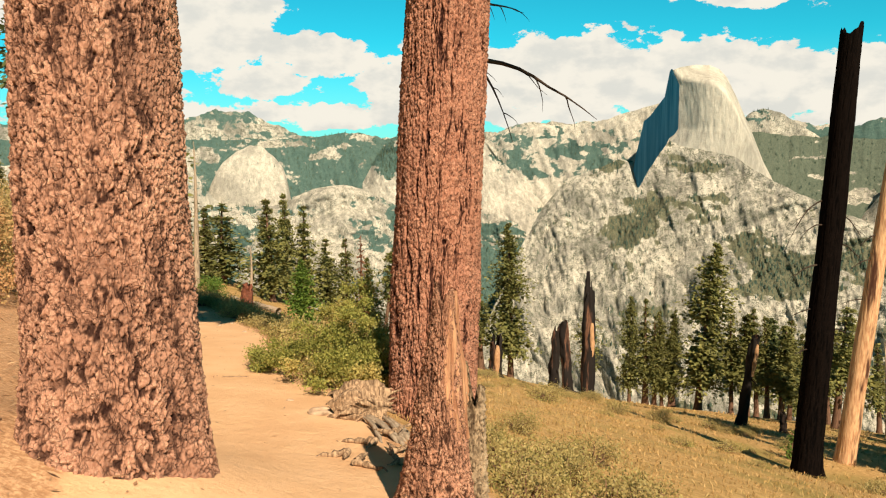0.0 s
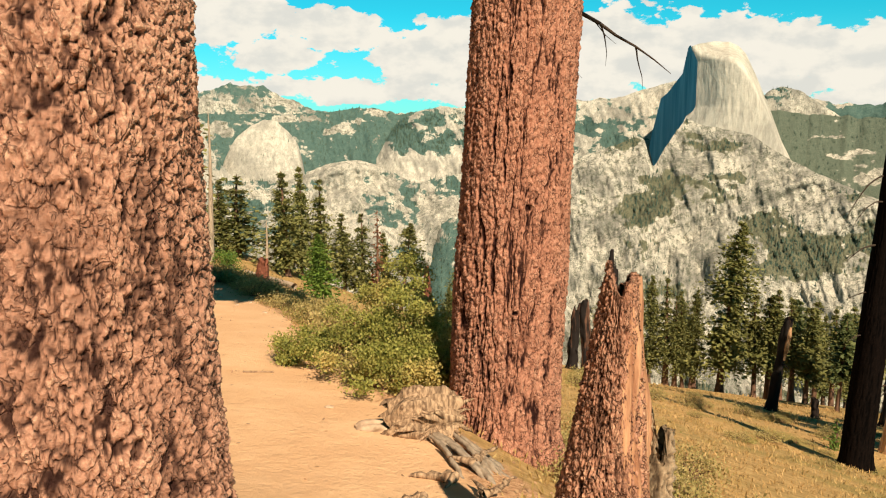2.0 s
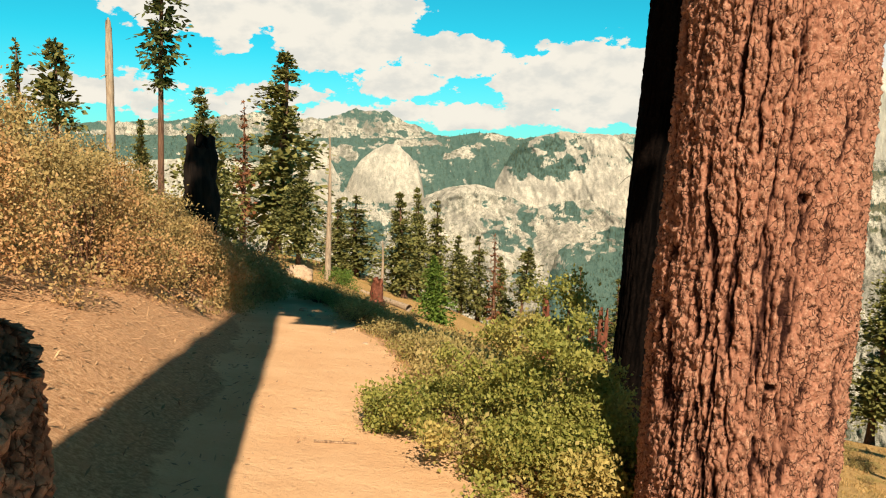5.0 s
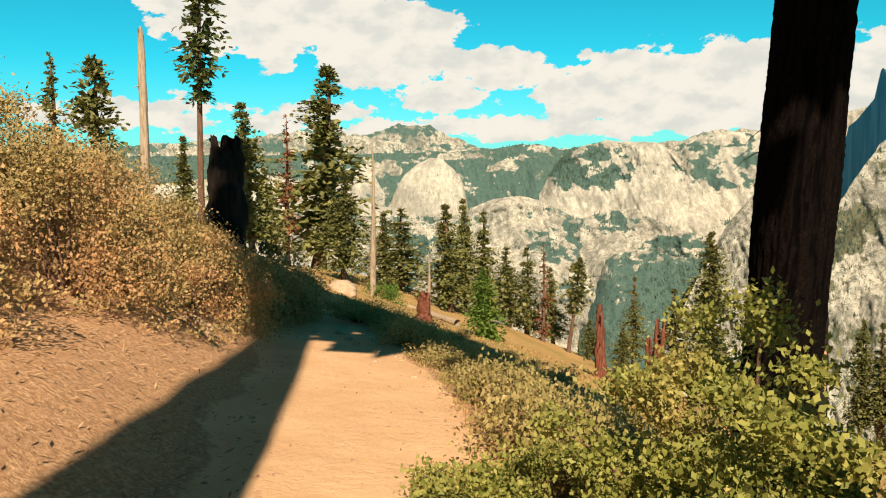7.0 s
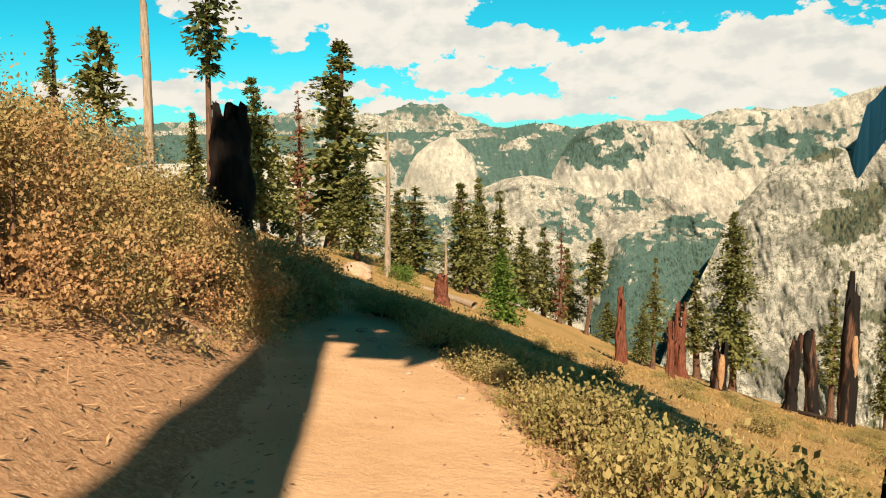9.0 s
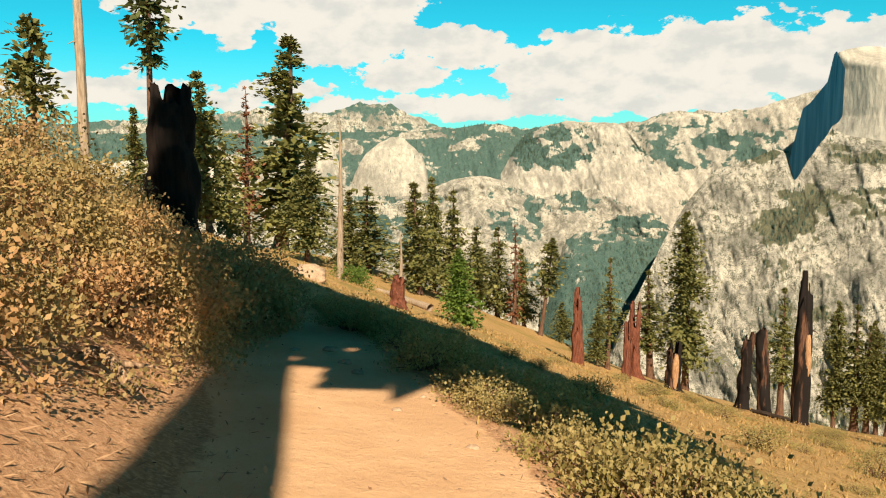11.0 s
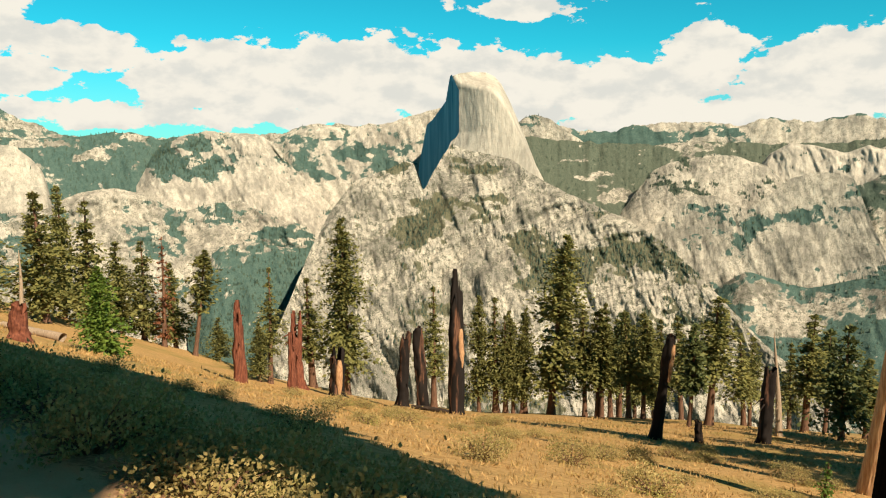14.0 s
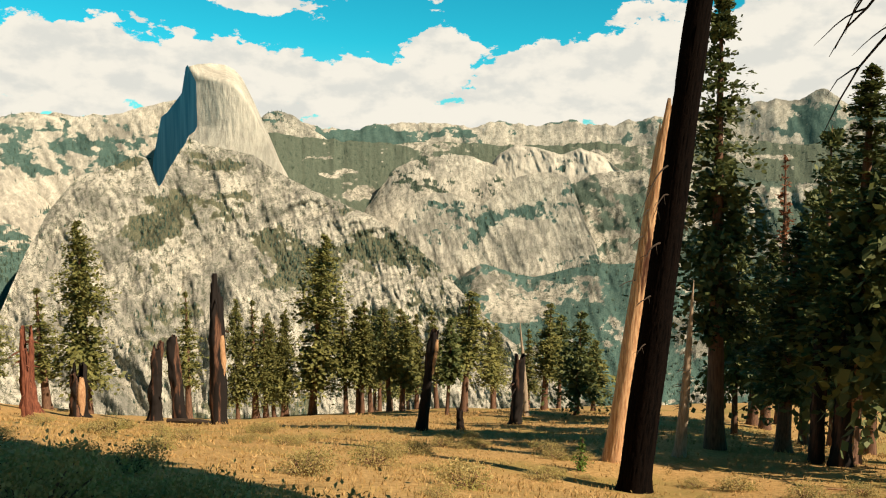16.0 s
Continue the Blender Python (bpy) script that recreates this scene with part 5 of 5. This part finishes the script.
# ---- shrubs ----
for k, (x, y, rx, ry, h, n) in enumerate([(-7.6, 12.6, 1.4, 1.4, 1.5, 15000), (-7.9, 15.4, 1.4, 1.4, 1.5, 15000), (-8.0, 18.0, 1.3, 1.2, 1.35, 15000), (-8.7, 20.2, 1.2, 1.2, 1.15, 12000), (-9.6, 22.3, 1.2, 1.2, 1.0, 10000),
                                       (-10.2, 14.2, 1.9, 1.9, 2.8, 18000), (-10.6, 17.3, 1.8, 1.8, 2.1, 15000), (-11.0, 20.0, 1.8, 1.8, 1.9, 12000), (-9.6, 10.6, 1.9, 1.9, 3.0, 16000), (-12.8, 15.2, 2.3, 2.3, 3.8, 15000),
                                       (-12.6, 11.8, 2.3, 2.3, 4.5, 15000), (-13.2, 19.0, 2.3, 2.2, 2.6, 10000), (-12.6, 22.6, 2.0, 1.8, 1.5, 8000), (-16.0, 17.0, 2.5, 2.5, 3.6, 9000), (-8.3, 21.4, 0.85, 0.9, 0.95, 9000), (-9.2, 23.6, 1.1, 1.1, 1.05, 9000), (-10.9, 22.8, 1.2, 1.0, 1.3, 9000)]):
    bush("tawny_shrub", "dense tawny autumn shrub on the uphill bank", x, y, rx, ry, h, M_BUSH_T, int(n * (1.6 if k < 5 else 1.1)), 0.042 if k < 5 else 0.052, 100 + k, 130, "tawny shrubs on the bank", tight=0.68)
bush("green_shrub", "rounded leafy green shrub at the trail's edge", -1.22, 11.85, 1.15, 1.2, 1.25, M_BUSH_G, 56000, 0.032, 120, 160, lobes=[(0.02, 0.20, 0.66, 0.70, 1.56), (0.45, 0.4, 0.55, 0.55, 1.0), (0.05, -1.05, 0.46, 0.5, 1.05), (0.0, -0.45, 0.5, 0.5, 1.28), (-0.55, 0.0, 0.5, 0.7, 1.05), (-1.02, 0.25, 0.55, 0.8, 0.62), (-1.35, 0.1, 0.45, 0.5, 0.42), (-0.55, -0.75, 0.45, 0.5, 0.58), (-0.25, -1.45, 0.4, 0.4, 0.45), (0.9, 0.8, 0.55, 0.55, 0.75)], tight=0.42)
bush("green_shrub", "low bright green leafy shrub beside the pine", -1.05, 11.0, 0.7, 0.6, 0.75, M_BUSH_G, 26000, 0.030, 121, 110, lobes=[(0.1, 0.0, 0.5, 0.45, 0.8), (-0.35, -0.2, 0.4, 0.35, 0.5), (0.4, 0.2, 0.4, 0.4, 0.6)], tight=0.7)
bush("green_shrub", "fresh green shrub among dead stumps", -22.0, 73.0, 1.6, 1.4, 1.6, M_PINE, 3000, 0.14, 123, 40)
_n = 0
_rs = random.Random(5)
_low = None
for y in np.arange(9.6, 24.0, 0.62):
    for side in (1.42, 2.0, 2.7, 3.5):
        x = float(trail_x(y)) + side + _rs.uniform(-0.2, 0.25)
        if math.hypot(x + 0.18, y - 10.25) < 0.95 or math.hypot(x - 0.2, y - 17.8) < 0.9 or _rs.random() < 0.22:
            continue
        if _low is None:
            _low = bush("low_shrub", "low dry tan-green shrub bordering the trail", x, y, 0.42, 0.42, 0.30, M_LOW, 2300, 0.032, 130, 30, "low shrubs along the trail")
            continue
        k = _rs.uniform(0.75, 1.35)
        copy_thing(_low, Matrix.Translation((x, y, float(ground_z(x, y)) - 0.06)) @ Matrix.Rotation(_rs.uniform(0, 6.28), 4, "Z") @ Matrix.Diagonal((k, k, k * _rs.uniform(0.7, 1.3), 1)))
for k in range(70):
    x, y = _rs.uniform(-8, 22), _rs.uniform(20, 62)
    if x < float(trail_x(min(y, 30))) + 2 or (x < 4 and y < 24):
        continue
    q = _rs.uniform(0.7, 1.9)
    copy_thing(_low, Matrix.Translation((x, y, float(ground_z(x, y)) - 0.05)) @ Matrix.Rotation(_rs.uniform(0, 6.28), 4, "Z") @ Matrix.Diagonal((q, q, q * _rs.uniform(0.6, 1.0), 1)))
for k, (x, y) in enumerate([(0.6, 11.6), (1.0, 9.2), (0.5, 7.9), (1.6, 8.2), (0.6, 6.9), (1.5, 10.6), (2.4, 9.5), (-6.9, 22.5), (-7.9, 24.4), (1.2, 13.5), (2.2, 12.0)]):
    q = 0.8 + 0.1 * (k % 4)
    copy_thing(_low, Matrix.Translation((x, y, float(ground_z(x, y)) - 0.06)) @ Matrix.Rotation(k, 4, "Z") @ Matrix.Diagonal((q, q, q, 1)))

# ---- snags and stumps ----
snag("burnt_stump", "tall charred black stump with a jagged top", M_CHARWOOD, -10.65, 24.3, 3.75, 0.88, -0.1, 0.0, 206, 0.10, 0, taper=0.95, sides=40)
for k, (x, y, h, w, lx, ly) in enumerate(POLE):
    snag("bare_pole", "tall bare grey pole of a dead tree", M_GREY, x, y, h, w, lx, ly, 210 + k, 0.03, 1, taper=0.8)
for k, (x, y, h, w, lx, ly) in enumerate(RED_SNAGS):
    snag("red_snag", "broken dead trunk of rotten red wood", M_REDSNAG, x, y, h, w, lx, ly, 220 + k, 0.34, 7, taper=0.62, sides=40, ln=0.8)
for k, (x, y, h, w, lx, ly) in enumerate(REDSTUB):
    snag("red_stub", "short rotten red stub in the grass", M_REDSNAG, x, y, h, w, lx, ly, 230 + k, 0.3, 0, taper=0.8)
for k, (x, y, h, w, lx, ly) in enumerate(SNAGD):
    snag("split_stump", "broad broken stump split in two, pale inside", M_SNAG, x, y, h, w, lx, ly, 240 + k, 0.35, 1, (0.1, 0.8, -1.4), taper=0.75)
for k, (x, y, h, w, lx, ly) in enumerate(SNAGS):
    snag("burnt_snag", "leaning half-burnt snag with a broken top", M_SNAG, x, y, h, w, lx, ly, 250 + k, 0.10, 2, taper=0.8)
for k, (x, y, h, w, lx, ly) in enumerate(SNAGA):
    snag("burnt_snag", "tall snag with a hollow charred top and pale torn side", M_SNAG, x, y, h, w, lx, ly, 260 + k, 0.42, 2, (0.35, 0.62, -1.0), taper=0.7)
for k, (x, y, h, w, lx, ly) in enumerate(SNAGB):
    snag("leaning_snag", "leaning snag, charred below and pale above", M_SNAG, x, y, h, w, lx, ly, 270 + k, 0.10, 1, (0.6, 0.95, -1.2), taper=0.7)
for k, (x, y, h, w, lx, ly) in enumerate(STUB):
    snag("burnt_stub", "short charred stub in the meadow", M_CHARWOOD, x, y, h, w, lx, ly, 280 + k, 0.15, 0, taper=0.85)
for k, (x, y, h, w, lx, ly) in enumerate(SNAGR):
    snag("broken_snag", "burnt snag with a pale split side", M_SNAG, x, y, h, w, lx, ly, 290 + k, 0.4, 2, (0.1, 0.85, -1.2), taper=0.75)
for k, (x, y, h, w, lx, ly) in enumerate(GREY_SNAGS):
    conifer("dead_tree", "standing dead grey tree with brittle bare branches", x, y, h, max(w, 1.2), 300 + k, 0.15, 0.8, 0.8, M_GREY, 0.30 if h > 8 else 0.18, twigs=True, lean=(lx, ly), bark=M_GREY)
for k, (x, y, h, w, lx, ly) in enumerate(DARK):
    e = 19.6
    great_trunk("burnt_tree", "leaning charred black tree with twisted dead twigs", M_CHAR, x, y, e, w * 0.52, w * 0.34, (lx, ly), 120, 0.08, 310, 0.10, 0.4, 0.03, 15, 0.4, 0.5,
                limbs=[(9.9, 3.3, 1.2, 0.0, 0.035, 0.5), (11.6, 3.4, 1.3, 0.2, 0.03, 0.9), (12.6, 3.1, 1.5, -0.3, 0.03, 1.2), (8.0, 3.2, 0.8, -0.1, 0.03, 0.3), (7.0, 0.3, 1.0, 0.1, 0.03, 0.3), (10.8, 0.2, 1.1, -0.2, 0.03, 0.5), (12.0, 0.4, 1.3, -0.3, 0.03, 0.6), (6.2, 3.3, 0.7, 0.1, 0.03, 0.5)], ragged=0.03)
for k, (x, y, h, w, lx, ly) in enumerate(PALE):
    great_trunk("stripped_tree", "leaning dead tree stripped to pale orange wood", M_SCORCH, x, y, h, w * 0.52, w * 0.30, (lx, ly), 90, 0.08, 320, 0.08, 0.5, 0.02, h * 0.98, 0.6, 0.5,
                limbs=[(11.0, 3.2, 1.0, -0.1, 0.03, 0.4), (9.0, 3.0, 0.9, 0.0, 0.03, 0.3), (12.2, 3.4, 0.8, -0.2, 0.03, 0.5), (10.2, 0.5, 0.7, 0.1, 0.03, 0.3)], ragged=0.12)

# ---- living conifers ----
_protos = []


def stand(rows, kinds, label, group, wide=1.0):
    for k, (x, y, h, w, lx, ly) in enumerate(rows):
        kind = kinds[k % len(kinds)]
        for p in _protos:
            if p[0] == kind:
                copy_tree(p[1], p[2], x, y, h, w * wide, (lx, ly), 1.7 * k)
                break
        else:
            bare, dense, shape, mat = kind[:4]
            fine = kind[4] if len(kind) > 4 else 1.0
            ob = conifer("fir_tree", label, x, y, h, w * wide, 400 + 13 * len(_protos), bare, dense, shape, mat, group=group, lean=(lx, ly), fullness=1.5 / fine, spray=fine)
            _protos.append((kind, ob, (h, w * wide)))


stand(FIRS_LEFT, [(0.14, 1.7, 1.0, M_NEEDLE, 0.5), (0.16, 1.1, 0.85, M_NEEDLE, 0.5), (0.08, 1.1, 1.15, M_NEEDLE, 0.5)], "dark green fir on the rim of the slope", "firs on the left rim", 2.3)
stand(FIRS_MID, [(0.28, 1.15, 0.95, M_NEEDLE, 0.5), (0.18, 1.05, 0.8, M_NEEDLE, 0.5)], "slender green fir at the meadow's edge", "firs below the meadow", 1.65)
stand(FIRS_RIGHT, [(0.34, 1.15, 0.85, M_NEEDLE, 0.5), (0.40, 1.0, 0.75, M_NEEDLE, 0.5), (0.30, 1.2, 0.95, M_NEEDLE, 0.5)], "green fir with a bare lower trunk in the grove", "firs of the grove", 1.6)
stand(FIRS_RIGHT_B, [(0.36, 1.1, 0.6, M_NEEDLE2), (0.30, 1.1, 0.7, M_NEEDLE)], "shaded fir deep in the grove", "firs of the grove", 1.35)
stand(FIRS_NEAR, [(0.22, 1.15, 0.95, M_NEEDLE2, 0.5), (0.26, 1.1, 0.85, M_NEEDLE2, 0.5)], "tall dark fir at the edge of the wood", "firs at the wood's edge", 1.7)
for k, (x, y, h, w, lx, ly) in enumerate(PINES):
    conifer("pine_tree", "open-crowned pine with rounded top", x, y, h, w, 500 + k, 0.45 if k != 1 else 0.2, 1.0, 0.6, M_NEEDLE, rounded=True, lean=(lx, ly))
for k, (x, y, h, w, lx, ly) in enumerate(RED_FIRS):
    conifer("dead_fir", "dead fir with rusty red needles", x, y, h, w, 520 + k, 0.1, 0.7, 0.8, M_RUST, fullness=0.7, lean=(lx, ly))
for k, (x, y, h, w, lx, ly) in enumerate(SPIRE):
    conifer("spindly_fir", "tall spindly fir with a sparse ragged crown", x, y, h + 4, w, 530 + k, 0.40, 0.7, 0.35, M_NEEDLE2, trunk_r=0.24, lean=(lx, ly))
for k, (x, y, h, w, lx, ly) in enumerate(SAPLING):
    conifer("young_pine", "bushy bright green young pine", x, y, h, w, 540 + k, 0.03, 4.5, 0.8, M_PINE, fullness=1.8, spray=0.55, lean=(lx, ly))
conifer("young_pine", "small green pine sapling in the meadow", 24.6, 60.5, 1.6, 0.9, 545, 0.03, 4.0, 0.8, M_PINE, spray=0.5)
conifer("young_pine", "small green pine sapling by the dead trees", 17.4, 37.4, 1.7, 1.0, 546, 0.03, 4.0, 0.8, M_PINE, spray=0.5)

# ---- grass, litter ----
def scatter(n, seed, rmax, keep):
    rng = np.random.default_rng(seed)
    r, a = rmax * rng.uniform(0.0, 1, n) ** 1.15, rng.uniform(0, 2 * math.pi, n)
    x, y = -2 + r * np.cos(a), 14 + r * np.sin(a)
    ok = keep(x, y, rng)
    return x[ok], y[ok], rng


def in_grass(x, y, rng):
    d = x - trail_x(y)
    side = np.where(d > 0, d > 1.2 + rng.normal(0, 0.15, len(x)), (y > 21) & (d < -1.5))
    return side & (y > -4)


_x, _y, _rng = scatter(70000, 9, 75, in_grass)
_n = len(_x)
_dist = np.hypot(_x + 3, _y - 10)
_sz = (0.034 + 0.0018 * _dist) * _rng.uniform(0.6, 1.5, _n)
_P = np.stack([_x, _y, ground_z(_x, _y) - 0.01], -1)
_all = []
for k in range(3):
    _D = np.stack([_rng.normal(0, 0.55, _n), _rng.normal(0, 0.55, _n), np.ones(_n)], -1)
    _all.append(sprays(_P + np.stack([_rng.normal(0, 0.05, _n), _rng.normal(0, 0.05, _n), np.zeros(_n)], -1), _D, _sz * 1.5, _sz * 0.16, _rng, 1.0))
v, f = join(_all)
tagged(part("dry_grass", v, f, M_GRASS), "dry golden grass tufts covering the mountainside", "grass", kind="stuff")


def on_duff(x, y, rng):
    d = x - trail_x(y)
    return (d < -0.9) & (d > -6) & (y < 24) & (y > -3) & (rng.random(len(x)) < sm(0.7, 1.8, -d))


_x, _y, _rng = scatter(60000, 10, 22, on_duff)
_P = np.stack([_x, _y, ground_z(_x, _y) + 0.006], -1)
_D = np.stack([_rng.normal(0, 1, len(_x)), _rng.normal(0, 1, len(_x)), _rng.uniform(-0.02, 0.18, len(_x))], -1)
_L = _rng.uniform(0.03, 0.14, len(_x))
v, f = sprays(_P, _D, _L, np.minimum(_L * 0.12, 0.008), _rng, 0.3)
tagged(part("needle_litter", v, f, M_LITTER), "brown needles and twigs littering the duff", "litter", kind="stuff")


def on_edge(x, y, rng):
    d = x - trail_x(y)
    return (np.abs(np.abs(d) - 1.3) < 0.5) & (y < 26) & (y > -3) | ((np.abs(d) < 1.2) & (y < 26) & (y > 0) & (rng.random(len(x)) < 0.10))


_x, _y, _rng = scatter(16000, 12, 22, on_edge)
_P = np.stack([_x, _y, ground_z(_x, _y) + 0.004], -1)
_D = np.stack([_rng.normal(0, 1, len(_x)), _rng.normal(0, 1, len(_x)), _rng.uniform(0, 0.25, len(_x))], -1)
_L = _rng.uniform(0.012, 0.06, len(_x))
v, f = sprays(_P, _D, _L, _L * 0.25, _rng, 0.4)
tagged(part("trail_crumbs", v, f, M_LITTER), "bark crumbs and grit along the trail", "litter", kind="stuff")
